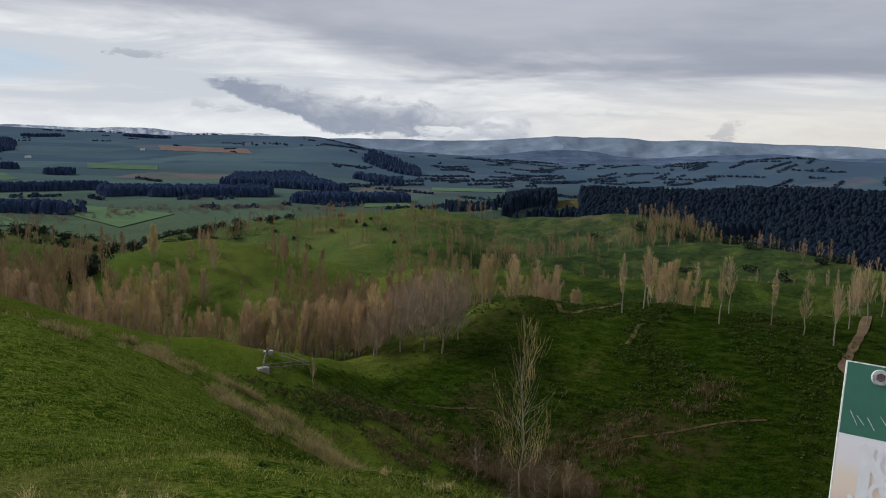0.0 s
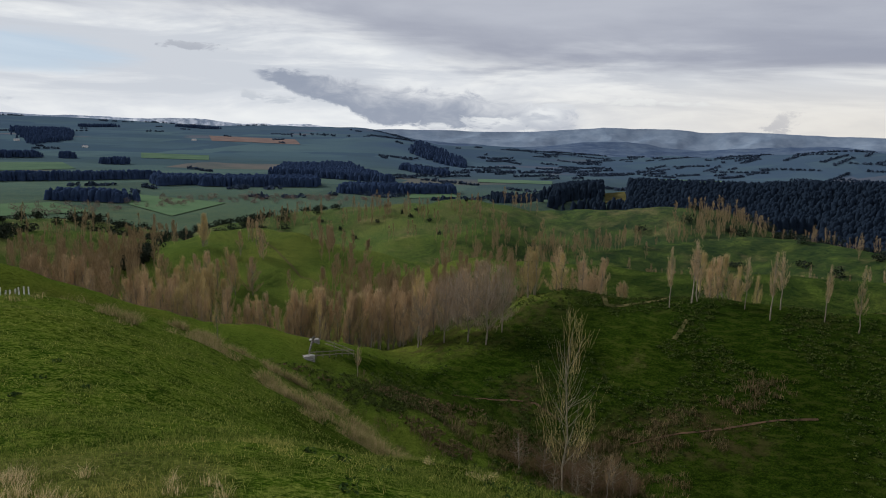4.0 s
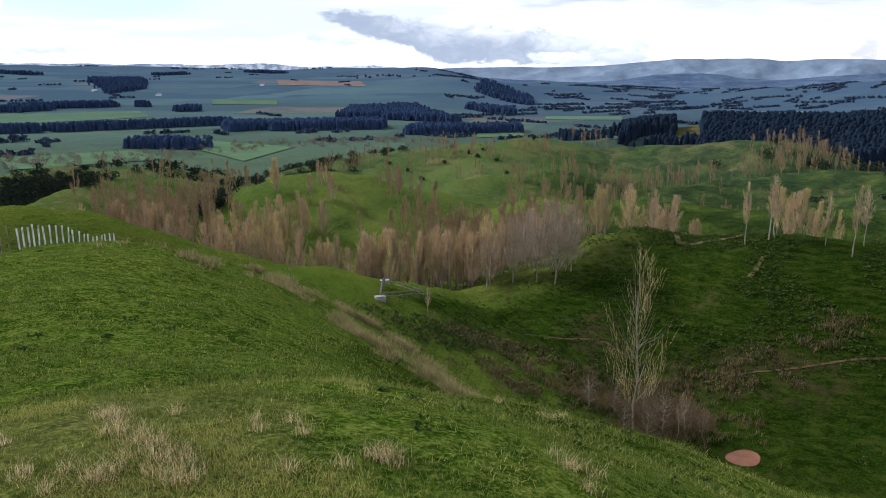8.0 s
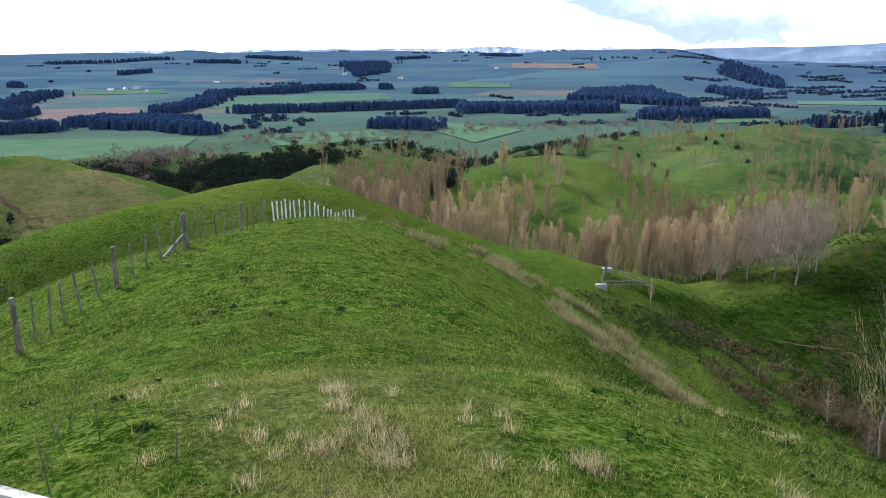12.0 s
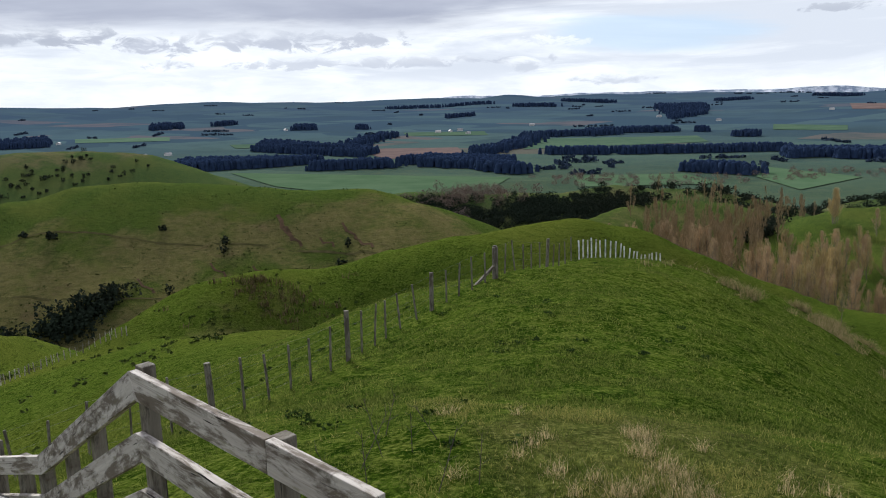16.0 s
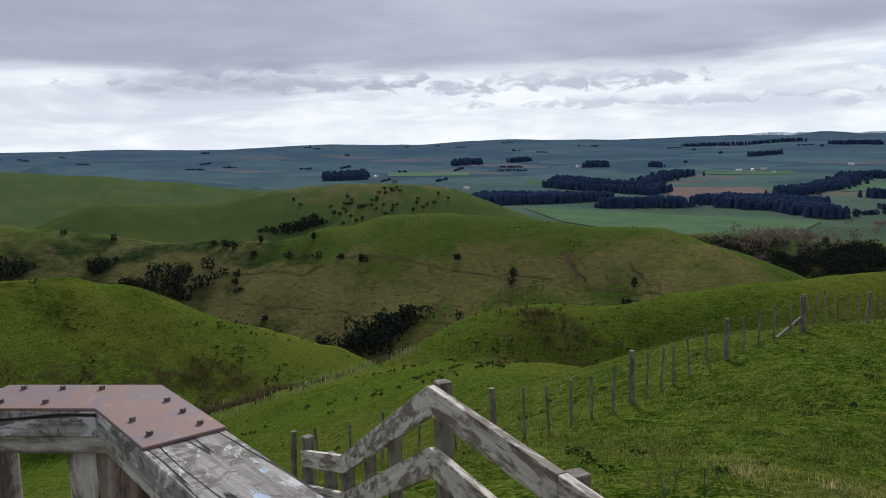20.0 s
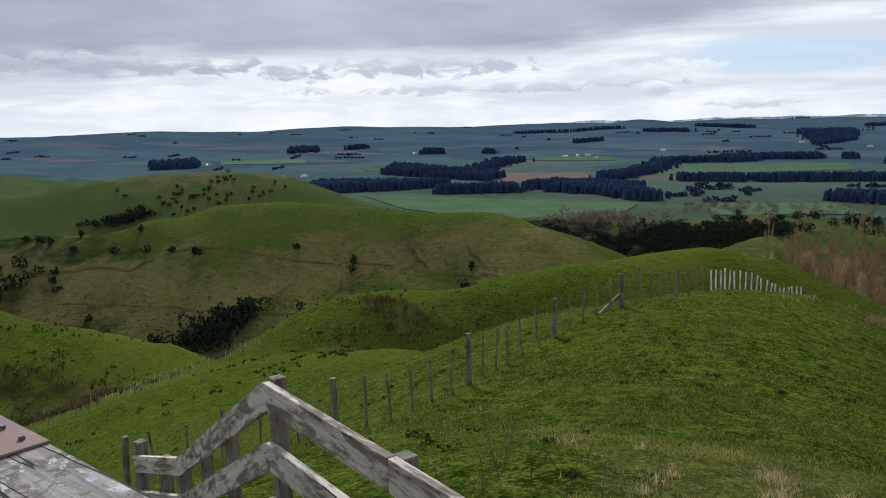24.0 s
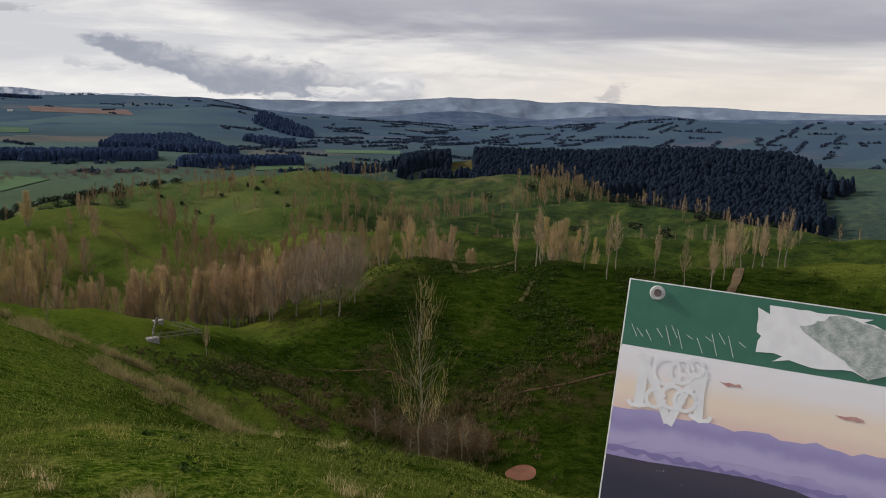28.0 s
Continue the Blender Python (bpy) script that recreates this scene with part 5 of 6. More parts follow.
def lookout_rail():
    ob = tagged(new("lookout_railing"), "worn timber cap rail with a bolted rusty corner plate", "railing")
    top = -0.62
    outer, inner = Vector((-2.135, 1.232)), Vector((-2.07, 1.03))
    right = Vector((0.981, -0.194))
    left = Vector((-0.812, -0.583))
    rw, lw = Vector((-0.194, -0.981)) * 0.195, Vector((0.583, -0.812)) * 0.195
    inner = outer + (rw + lw) * (0.195 ** 2 / (0.195 ** 2 + rw.dot(lw)))
    r_end, l_end = outer + right * 1.75, outer + left * 1.5
    slab("cap", [outer, inner, r_end + rw, r_end][::1], top, 0.068, cap_material("worn_cap_timber", math.atan2(right.y, right.x)), ob)
    slab("cap", [outer, l_end, l_end + lw, inner], top, 0.068, cap_material("worn_cap_timber", math.atan2(left.y, left.x)), ob)
    r_pl, l_pl = outer + right * 0.43, outer + left * 0.44
    plate = slab("corner_plate", [outer, l_pl, l_pl + lw * 0.98, inner, r_pl + rw * 0.98, r_pl], top + 0.008, 0.008, M_RUST, ob, "rusty steel corner plate", 0.002)
    bolt = hexagon("bolt", 0.0085, 0.009, M_BOLT)
    for way, side in ((right, rw), (left, lw)):
        for d, f in ((0.15, 0.20), (0.26, 0.20), (0.37, 0.20), (0.24, 0.78), (0.36, 0.78)):
            p = outer + way * d + side * f
            b = part("bolt", bolt, plate)
            b.matrix_basis = pose(p.x, p.y, top + 0.013, 0, 0, 37 * d * 100)
    # a rail under the cap, balusters and the corner post
    for way, side, end in ((right, rw, 1.75), (left, lw, 1.5)):
        p, q = outer + side * 0.78 + way * 0.05, outer + side * 0.78 + way * end
        turn = math.degrees(math.atan2(way.y, way.x))
        board("under_rail", (p.x, p.y, top - 0.070), (q.x, q.y, top - 0.070), 0.05, 0.045, M_RAIL, ob)
        d = 0.16
        while d < end:
            c = outer + side * 0.52 + way * d
            post("baluster", c.x, c.y, top - 0.073, -1.72, 0.085, M_BROWN if way is right else M_RAIL, ob, turn=turn)
            d += 0.27
    c = outer + (rw + lw) * 0.33
    post("corner_post", c.x, c.y, top - 0.070, -2.9, 0.12, M_BROWN, ob, "reddish brown corner post", 15)
    for way, side, end in ((right, rw, 1.75), (left, lw, 1.5)):
        p, q = outer + side * 0.5 + way * 0.06, outer + side * 0.5 + way * end
        board("bottom_rail", (p.x, p.y, -1.70), (q.x, q.y, -1.70), 0.10, 0.05, M_RAIL, ob)
        post("foot_post", q.x, q.y, -1.71, ground_z(q.x, q.y) - 0.2, 0.12, M_POST, ob)


lookout_rail()

# ---- the picture panel ----


def gradient_material(name, stops, axis=1, rough=0.35, noise_amount=0.03):
    m, n, b = material(name, rough)
    pos = n.add("ShaderNodeTexCoord").outputs["Object"]
    sep = n.add("ShaderNodeSeparateXYZ", pos).outputs
    t = n.math("ADD", n.math("MULTIPLY", sep[1], -1.0), n.math("MULTIPLY", n.math("SUBTRACT", n.noise(pos, 12.0, 5, 0.6), 0.5), noise_amount))
    c = stops[0][1]
    for (lo, _), (hi, tone) in zip(stops, stops[1:]):
        c = n.mix(n.ramp(t, lo, hi), c, tone)
    speck = n.noise(pos, 160.0, 3, 0.6)
    c = n.mix(n.math("MULTIPLY", n.ramp(speck, 0.68, 0.74), 0.25), c, (0.6, 0.6, 0.58))
    n.put(b, "Base Color", c)
    n.put(b, "Specular IOR Level", 0.4)
    return m


def flat_piece(name, outline, depth, mat, parent, label=""):
    """A thin printed layer on the panel: outline in panel metres (right, down), so high above its face."""
    bm = bmesh.new()
    vs = [bm.verts.new((x, -y, depth)) for x, y in outline]
    f = bm.faces.new(vs)
    f.normal_update()
    if f.normal.z < 0:
        f.normal_flip()
    bmesh.ops.triangulate(bm, faces=bm.faces[:])
    me = bpy.data.meshes.new(name)
    bm.to_mesh(me)
    bm.free()
    me.materials.append(mat)
    return part(name, me, parent, label)


def ragged(outline, step, amount, seed):
    rng = np.random.default_rng(seed)
    out = []
    for (x0, y0), (x1, y1) in zip(outline, outline[1:] + outline[:1]):
        n = max(1, int(math.hypot(x1 - x0, y1 - y0) / step))
        for k in range(n):
            out.append((x0 + (x1 - x0) * k / n + rng.normal(0, amount), y0 + (y1 - y0) * k / n + rng.normal(0, amount)))
    return out


def ribbon(points, wide):
    """Outline of a stroke along points."""
    pts = [Vector(p) for p in points]
    left, right = [], []
    for k, p in enumerate(pts):
        d = (pts[min(k + 1, len(pts) - 1)] - pts[max(k - 1, 0)]).normalized()
        s = Vector((-d.y, d.x)) * wide / 2
        left.append(p + s), right.append(p - s)
    return [tuple(v) for v in left + right[::-1]]


def picture_panel():
    ob = tagged(new("picture_panel"), "scratched outdoor information panel with a green header and a dusk photograph", "sign")
    corner, u = Vector((1.0115, 0.5259, -0.2893)), Vector((0.626, -0.780, 0))
    w = Vector((-0.0306, -0.0165, -0.0914)).normalized()
    u = (u - w * u.dot(w)).normalized()
    n = u.cross(-w)
    m = Matrix((u, -w, n)).transposed().to_4x4()
    m.translation = corner
    m = m @ Matrix.Diagonal((0.978, 0.978, 0.978, 1))
    ob.matrix_basis = m
    wide, high = 0.62, 0.44
    m_edge = plain_material("panel_edge", (0.62, 0.62, 0.60), (0.75, 0.75, 0.73), 30.0, 0.4)
    m_green = plain_material("panel_green", (0.036, 0.150, 0.098), (0.045, 0.175, 0.115), 25.0, 0.4, 0.0, 0.4, 0.02)
    m_white = plain_material("printed_white", (0.84, 0.83, 0.85), (0.93, 0.92, 0.93), 40.0, 0.45, 0.05, 0.25, 0.02)
    m_grey = plain_material("torn_paper", (0.30, 0.36, 0.33), (0.62, 0.64, 0.63), 70.0, 0.7, 0.05)
    m_sky = gradient_material("dusk_sky_print", [(0.10, (0.93, 0.91, 0.94)), (0.125, (0.92, 0.87, 0.89)), (0.165, (0.94, 0.78, 0.64)), (0.205, (0.84, 0.60, 0.54))])
    m_hill = gradient_material("violet_hills_print", [(0.19, (0.42, 0.36, 0.62)), (0.212, (0.34, 0.29, 0.55)), (0.232, (0.48, 0.42, 0.66)), (0.27, (0.32, 0.26, 0.52)), (0.30, (0.20, 0.16, 0.36))], noise_amount=0.05)
    m_dark = gradient_material("dark_hill_print", [(0.26, (0.055, 0.045, 0.075)), (0.30, (0.028, 0.028, 0.055)), (0.42, (0.02, 0.022, 0.045))])
    m_red = plain_material("pink_cloud_print", (0.50, 0.25, 0.24), (0.60, 0.36, 0.33), 60.0, 0.4, 0.0, 0.25, 0.02)
    back = part("backing", box_mesh("backing", (wide, high, 0.006), m_edge, 0.001, (-1, 1, 1)), ob, "pale aluminium backing sheet")
    flat_piece("header", [(0.002, 0.002), (wide - 0.002, 0.002), (wide - 0.002, 0.100), (0.002, 0.100)], 0.0006, m_green, ob, "green header band")
    flat_piece("sky_print", [(0.002, 0.1004), (wide - 0.002, 0.1004), (wide - 0.002, 0.245), (0.002, 0.245)], 0.0006, m_sky, ob, "faded pink dusk sky")
    hills = [(0.002, 0.193 - 0.0)] + [(0.002 + (wide - 0.004) * k / 40, 0.190 + 0.014 * k / 40 + 0.003 * math.sin(k * 1.3) + 0.002 * math.sin(k * 3.1)) for k in range(1, 41)]
    flat_piece("hills_print", hills + [(wide - 0.002, high - 0.002), (0.002, high - 0.002)], 0.0012, m_hill, ob, "violet far hills")
    m_haze = gradient_material("pale_violet_print", [(0.20, (0.50, 0.44, 0.68)), (0.30, (0.42, 0.36, 0.62))], noise_amount=0.06)
    m_deep = gradient_material("deep_violet_print", [(0.20, (0.26, 0.22, 0.46)), (0.30, (0.22, 0.18, 0.40))], noise_amount=0.06)
    for base, tilt, mat, depth, seed in ((0.232, 0.012, m_haze, 0.0014, 1.0), (0.246, 0.020, m_deep, 0.0016, 2.2)):
        edge = [(0.002 + (wide - 0.004) * k / 60, base + tilt * k / 60 + 0.0022 * math.sin(k * 1.1 * seed) + 0.0016 * math.sin(k * 2.7 + seed)) for k in range(61)]
        flat_piece("hills_print", edge + [(x, y + 0.007 + 0.003 * math.sin(x * 90 * seed)) for x, y in edge[::-1]], depth, mat, ob)
    dark = [(0.002, 0.262)] + [(x, y) for x, y in ((0.06, 0.262), (0.12, 0.259), (0.195, 0.257), (0.26, 0.262), (0.31, 0.274), (0.35, 0.292), (0.39, 0.318), (0.44, 0.345), (0.50, 0.38), (wide - 0.002, 0.41))]
    flat_piece("dark_hill_print", dark + [(wide - 0.002, high - 0.002), (0.002, high - 0.002)], 0.0018, m_dark, ob, "dark foreground hill")
    for k, (x, y, l) in enumerate(((0.145, 0.132, 0.028), (0.30, 0.150, 0.034), (0.36, 0.128, 0.03))):
        flat_piece("cloud_print", ragged([(x, y), (x + l, y - 0.001), (x + l * 1.1, y + 0.003), (x + l * 0.4, y + 0.005)], 0.006, 0.0008, 40 + k), 0.0012, m_red, ob)
    sticker = flat_piece("torn_sticker", ragged([(0.1849, 0.0166), (0.1999, 0.0231), (0.2015, 0.0109), (0.252, 0.0099), (0.3353, 0.0121), (0.3247, 0.0174), (0.366, 0.025), (0.3729, 0.0537), (0.3744, 0.0811), (0.3585, 0.0687), (0.3579, 0.0877), (0.3346, 0.0958), (0.3158, 0.0862), (0.264, 0.0908), (0.2326, 0.0849), (0.2116, 0.0902), (0.225, 0.0804), (0.189, 0.0792), (0.1893, 0.0637), (0.1936, 0.0572), (0.1878, 0.0534)], 0.012, 0.0009, 4), 0.0014, m_white, ob, "torn white sticker")
    flat_piece("worn_patch", ragged([(0.2428, 0.0357), (0.2584, 0.0292), (0.2871, 0.0112), (0.3247, 0.0174), (0.366, 0.025), (0.3729, 0.0537), (0.3744, 0.0811), (0.3585, 0.0687), (0.3579, 0.0877), (0.3346, 0.0958), (0.2957, 0.069), (0.2628, 0.0529), (0.2501, 0.0437)], 0.008, 0.0014, 5), 0.0020, m_grey, sticker)
    # an ornamental mark, as a plain white scroll shape
    mark = part("mark", bpy.data.meshes.new("mark"), ob, "ornate white printed mark")
    strokes = [([(0.0399, 0.1103), (0.0378, 0.1432), (0.037, 0.1847)], 0.014), ([(0.0313, 0.1111), (0.054, 0.1462), (0.0815, 0.2024)], 0.012), ([(0.126, 0.1252), (0.099, 0.1552), (0.0819, 0.2049)], 0.012), ([(0.1215, 0.1187), (0.1197, 0.1534), (0.1215, 0.1894)], 0.013), ([(0.0222, 0.1791), (0.0267, 0.1856), (0.0389, 0.1854), (0.0523, 0.1816)], 0.006), ([(0.1087, 0.1853), (0.1236, 0.1918), (0.1356, 0.1899), (0.1389, 0.1827)], 0.006)]
    for c, r in [((0.0708, 0.13), 0.019), ((0.0912, 0.1265), 0.017), ((0.083, 0.1652), 0.016), ((0.0594, 0.1707), 0.013), ((0.1008, 0.1671), 0.015), ((0.1092, 0.1181), 0.012)]:
        strokes.append(([(c[0] + r * math.cos(k * 0.5), c[1] + r * math.sin(k * 0.5)) for k in range(13)], 0.0055))
    for k, (pts, s) in enumerate(strokes):
        flat_piece("stroke", ribbon(pts, s), 0.0012 + 0.00003 * k, m_white, mark)
    # scratches on the header
    for k in range(14):
        x = 0.012 + 0.0115 * k + 0.003 * math.sin(k * 5)
        l = 0.02 + 0.012 * math.sin(k * 3.3)
        flat_piece("scratch", ribbon([(x, 0.068 + 0.006 * math.sin(k)), (x + 0.010, 0.070 + l * 0.8)], 0.0006), 0.0014 + 0.0001 * k, m_white, ob)
    flat_piece("scratch", ribbon([(0.42, 0.22), (0.405, 0.26), (0.385, 0.31)], 0.004), 0.0026, m_white, ob)
    m_steel = plain_material("bolt_steel", (0.42, 0.43, 0.43), (0.62, 0.63, 0.63), 60.0, 0.35, 0.0, 0.6)
    for x, y in ((0.043, 0.017), (wide - 0.043, 0.017), (0.043, high - 0.02), (wide - 0.043, high - 0.02)):
        bm = bmesh.new()
        bmesh.ops.create_cone(bm, cap_ends=True, segments=28, radius1=0.0115, radius2=0.0100, depth=0.003)
        me = bpy.data.meshes.new("bolt")
        bm.to_mesh(me)
        bm.free()
        me.materials.append(m_steel)
        b = part("bolt", me, ob, "steel dome bolt")
        b.matrix_basis = pose(x, -y, 0.0025)
        h = part("bolt_head", hexagon("bolt_head", 0.0062, 0.006, M_BOLT), b)
        h.matrix_basis = pose(0, 0, 0.003)
    # two legs down to the ground
    for x in (0.12, 0.50):
        p = m @ Vector((x, -0.25, -0.045))
        leg = part("leg", box_mesh("leg", (0.07, 0.07, 2.6), M_POST, 0.005, (0, 0, 1)), ob, "timber leg")
        leg.matrix_basis = m.inverted() @ pose(p.x, p.y, p.z, 0, 0, -50)


picture_panel()

# ---- fences ----


def round_post(name, height, r0, r1, mat):
    bm = bmesh.new()
    bmesh.ops.create_cone(bm, cap_ends=True, segments=9, radius1=r0, radius2=r1, depth=height + 0.5)
    for v in bm.verts:
        # lie along x, so that the grain runs up the post
        v.co = Vector((v.co.z + height / 2 - 0.25, v.co.x, v.co.y))
    me = bpy.data.meshes.new(name)
    bm.to_mesh(me)
    bm.free()
    me.materials.append(mat)
    return me


STAND = pose(0, 0, 0, 0, -90, 0)
BATTEN = box_mesh("batten", (1.08, 0.042, 0.032), M_POST, 0.0, (-1, 0, 0))
POST = round_post("post", 1.2, 0.065, 0.06, M_POST)
WHITE = box_mesh("white_batten", (0.92, 0.060, 0.035), M_WHITE, 0.0, (-1, 0, 0))
FENCE_RNG = np.random.default_rng(12)


def fence(label, line, spacing, big, meshes, wires, heights, group="farm fences", wire_r=0.0015):
    """A wire fence along plan points: posts every so many battens."""
    ob = tagged(new("wire_fence"), label, "fence", group)
    line = [Vector(p) for p in line]
    lengths = [(b - a).length for a, b in zip(line, line[1:])]
    total, d, k, tops = sum(lengths), 0.0, 0, []
    while d <= total + 1e-6:
        s, n = d, 0
        while n < len(lengths) - 1 and s > lengths[n]:
            s -= lengths[n]
            n += 1
        p = line[n].lerp(line[n + 1], s / lengths[n])
        z = ground_z(p.x, p.y)
        me = meshes[1] if big and k % big == 0 else meshes[0]
        o = part("post" if me is meshes[1] else "batten", me, ob)
        way = line[n + 1] - line[n]
        o.matrix_basis = pose(p.x, p.y, z - 0.02) @ pose(0, 0, 0, FENCE_RNG.normal(0, 2.5), FENCE_RNG.normal(0, 2.5), math.degrees(math.atan2(way.y, way.x))) @ STAND
        o.scale = (FENCE_RNG.uniform(0.92, 1.06), 1, 1)
        tops.append(Vector((p.x, p.y, z)))
        d += spacing * FENCE_RNG.uniform(0.9, 1.1)
        k += 1
    for h in heights:
        a = np.array([t + Vector((0, 0, h)) for t in tops])
        v, f = sticks(a[:-1], a[1:], wire_r, wire_r, 3)
        part("wire", mesh_of("wire", v, f, M_WIRE), ob)
    return ob


NEAR_LINE = [place(az, r).xy for az, r in ((52, 15.5), (45, 14.2), (40, 14), (36, 14.4), (33.2, 15.2), (29.8, 16.5), (26.5, 17.9), (23.1, 20.1), (20, 21.7), (17.3, 23.3))] + [(-6.4, 24.0)]
fence("grey post and batten wire fence along the knoll", NEAR_LINE, 0.74, 6, (BATTEN, POST), 5, (0.18, 0.40, 0.62, 0.84, 1.04))
fence("wire fence of thin grey battens over the knoll's crest", [(-6.4, 24.0), (-5.8, 28.6), (-5.3, 33.6)], 0.92, 6, (BATTEN, POST), 5, (0.18, 0.40, 0.62, 0.84, 1.04))
fence("fence of pale whitewashed battens dropping over the crest", [place(az, r).xy for az, r in ((8.6, 33.6), (7.3, 35.4), (5.8, 37.0), (4.2, 39.2), (2.7, 41.5))], 0.46, 0, (WHITE, WHITE), 5, (0.25, 0.55, 0.85))
VALLEY = box_mesh("batten", (1.2, 0.10, 0.06), M_RAIL, 0.0, (-1, 0, 0))
fence("long batten fence along the valley floor", [place(az, r).xy for az, r in ((59, 86), (57.1, 87), (53.4, 88.5), (51.4, 90), (50, 93), (48.3, 96.5), (46.1, 99), (43.9, 99.5), (42, 97))], 0.75, 9, (VALLEY, POST), 5, (0.4, 0.9), wire_r=0.006)
fence("sparse fence of tall white posts beside the valley floor", [place(az, r).xy for az, r in ((61, 104), (57.5, 102), (54.6, 107), (51.2, 100), (47.7, 102), (43.4, 101), (41.0, 96))], 7.5, 0, (WHITE, WHITE), 2, (0.5, 0.9), wire_r=0.004)

strainer = tagged(new("strainer_post"), "thick wooden strainer post with a diagonal stay on the knoll", "fence post")
part("post", round_post("post", 1.12, 0.10, 0.095, M_POST), strainer).matrix_basis = STAND
stay = box_mesh("stay", (1.08, 0.09, 0.07), M_POST, 0.004, (-1, 0, 0))
part("stay", stay, strainer, "pale diagonal timber stay").matrix_basis = along((-0.55, -0.70, -0.10), (-0.02, -0.06, 0.50))
strainer.location = (-6.4, 24.0, ground_z(-6.4, 24.0) - 0.06)

# ---- pond, yards ----
M_POND, wn, wb = material("muddy_water", 0.45)
wn.put(wb, "Specular IOR Level", 0.12)
wpos = wn.add("ShaderNodeTexCoord").outputs["Object"]
wn.put(wb, "Base Color", wn.mix(wn.ramp(wn.noise(wpos, 0.8, 4, 0.5), 0.3, 0.7), (0.17, 0.072, 0.038), (0.22, 0.095, 0.054)))
bump(wn, wb, wn.noise(wpos, 5.0, 3, 0.5), 0.05, 0.02)
angles = np.arange(40) * math.pi / 20
edge = 2.1 + 0.28 * np.sin(angles * 2 + 1) + 0.12 * np.sin(angles * 3)
p = place(*POND)
bm = bmesh.new()
vs = [bm.verts.new((r * math.cos(t), r * math.sin(t), 0)) for r, t in zip(edge, angles)]
bm.faces.new(vs)
for f in bmesh.ops.extrude_face_region(bm, geom=bm.faces[:])["geom"]:
    if isinstance(f, bmesh.types.BMVert):
        f.co.z -= 0.3
bmesh.ops.recalc_face_normals(bm, faces=bm.faces[:])
me = bpy.data.meshes.new("water")
bm.to_mesh(me)
bm.free()
me.materials.append(M_POND)
tagged(new("water", me), "small muddy red-brown stock pond in the gully", "pond", kind="structure").location = (p.x, p.y, p.z - 0.19)


def sheep_yards():
    ob = tagged(new("stock_yards"), "pale timber stock yards with a narrow race on the spur", "yards")
    pts = [on_land(-16.5, 133), on_land(-16.1, 111), on_land(-19.5, 126), on_land(-17.3, 132)]
    for a, b in zip(pts, pts[1:]):
        n = max(2, int((b - a).length / 2.2))
        for k in range(n):
            p, q = a.lerp(b, k / n), a.lerp(b, (k + 1) / n)
            p.z, q.z = ground_z(p.x, p.y), ground_z(q.x, q.y)
            for h in (0.55, 1.1):
                board("rail", p + Vector((0, 0, h)), q + Vector((0, 0, h)), 0.14, 0.05, M_CAP if a is pts[0] else M_POST, ob)
            o = part("post", POST, ob)
            o.matrix_basis = pose(p.x, p.y, p.z) @ STAND
    for p in (pts[0], pts[1]):
        slab("pen_floor", [(p.x - 0.8, p.y - 0.5), (p.x + 0.8, p.y - 0.5), (p.x + 0.8, p.y + 0.5), (p.x - 0.8, p.y + 0.5)], ground_z(p.x, p.y) + 0.62, 1.1, M_CAP, ob, "grey loading pen")


sheep_yards()

# ---- grass and rushes ----


def blades(places, per, height, spread, width, rng, lean=0.45):
    """Tufts of blades: tapered bent leaves of two facets."""
    n = len(places)
    base = np.repeat(places, per, 0)
    m = len(base)
    base = base + np.stack([rng.normal(0, spread, m), rng.normal(0, spread, m), np.full(m, -0.015)], -1)
    h = height * rng.uniform(0.45, 1.25, m)
    t = rng.uniform(0, 6.28, m)
    out = np.stack([np.cos(t), np.sin(t), 0 * t], -1)
    side = np.stack([-np.sin(t), np.cos(t), 0 * t], -1) * (width * rng.uniform(0.6, 1.3, m))[:, None]
    l = (lean * rng.uniform(0.2, 1.4, m) * h)[:, None]
    mid = base + out * l * 0.35 + np.array([0, 0, 0.6]) * h[:, None]
    tip = base + out * l + np.array([0, 0, 0.95]) * h[:, None]
    v = np.stack([base - side, base + side, mid + side * 0.7, mid - side * 0.7, tip], 1).reshape(-1, 3)
    o = (np.arange(m) * 5)[:, None]
    f = np.concatenate([np.concatenate([o, o + 1, o + 2], 1), np.concatenate([o, o + 2, o + 3], 1), np.concatenate([o + 3, o + 2, o + 4], 1)], 1).reshape(-1, 3)
    return v, f


def spread_over(az0, az1, r0, r1, count, rng, power=0.5):
    az = np.radians(rng.uniform(az0, az1, count))
    r = r0 + (r1 - r0) * rng.uniform(0, 1, count) ** (1 / (power + 0.5))
    x, y = -r * np.sin(az), r * np.cos(az)
    return np.stack([x, y, land(x, y)], -1)


M_BRUSH = island_material("gully_brush_twigs", ((0.060, 0.042, 0.022), (0.155, 0.098, 0.052), (0.105, 0.070, 0.036)))
M_WEED = island_material("weed_leaves", ((0.020, 0.038, 0.010), (0.056, 0.090, 0.024), (0.036, 0.060, 0.016)))
LAWN = np.random.default_rng(21)


def patchy(places, size, above, seed):
    p = place(*POND)
    places = places[np.hypot(places[:, 0] - p.x, places[:, 1] - p.y) > 4.5]
    return places[fbm(places[:, 0], places[:, 1], size, 3, seed) > above]


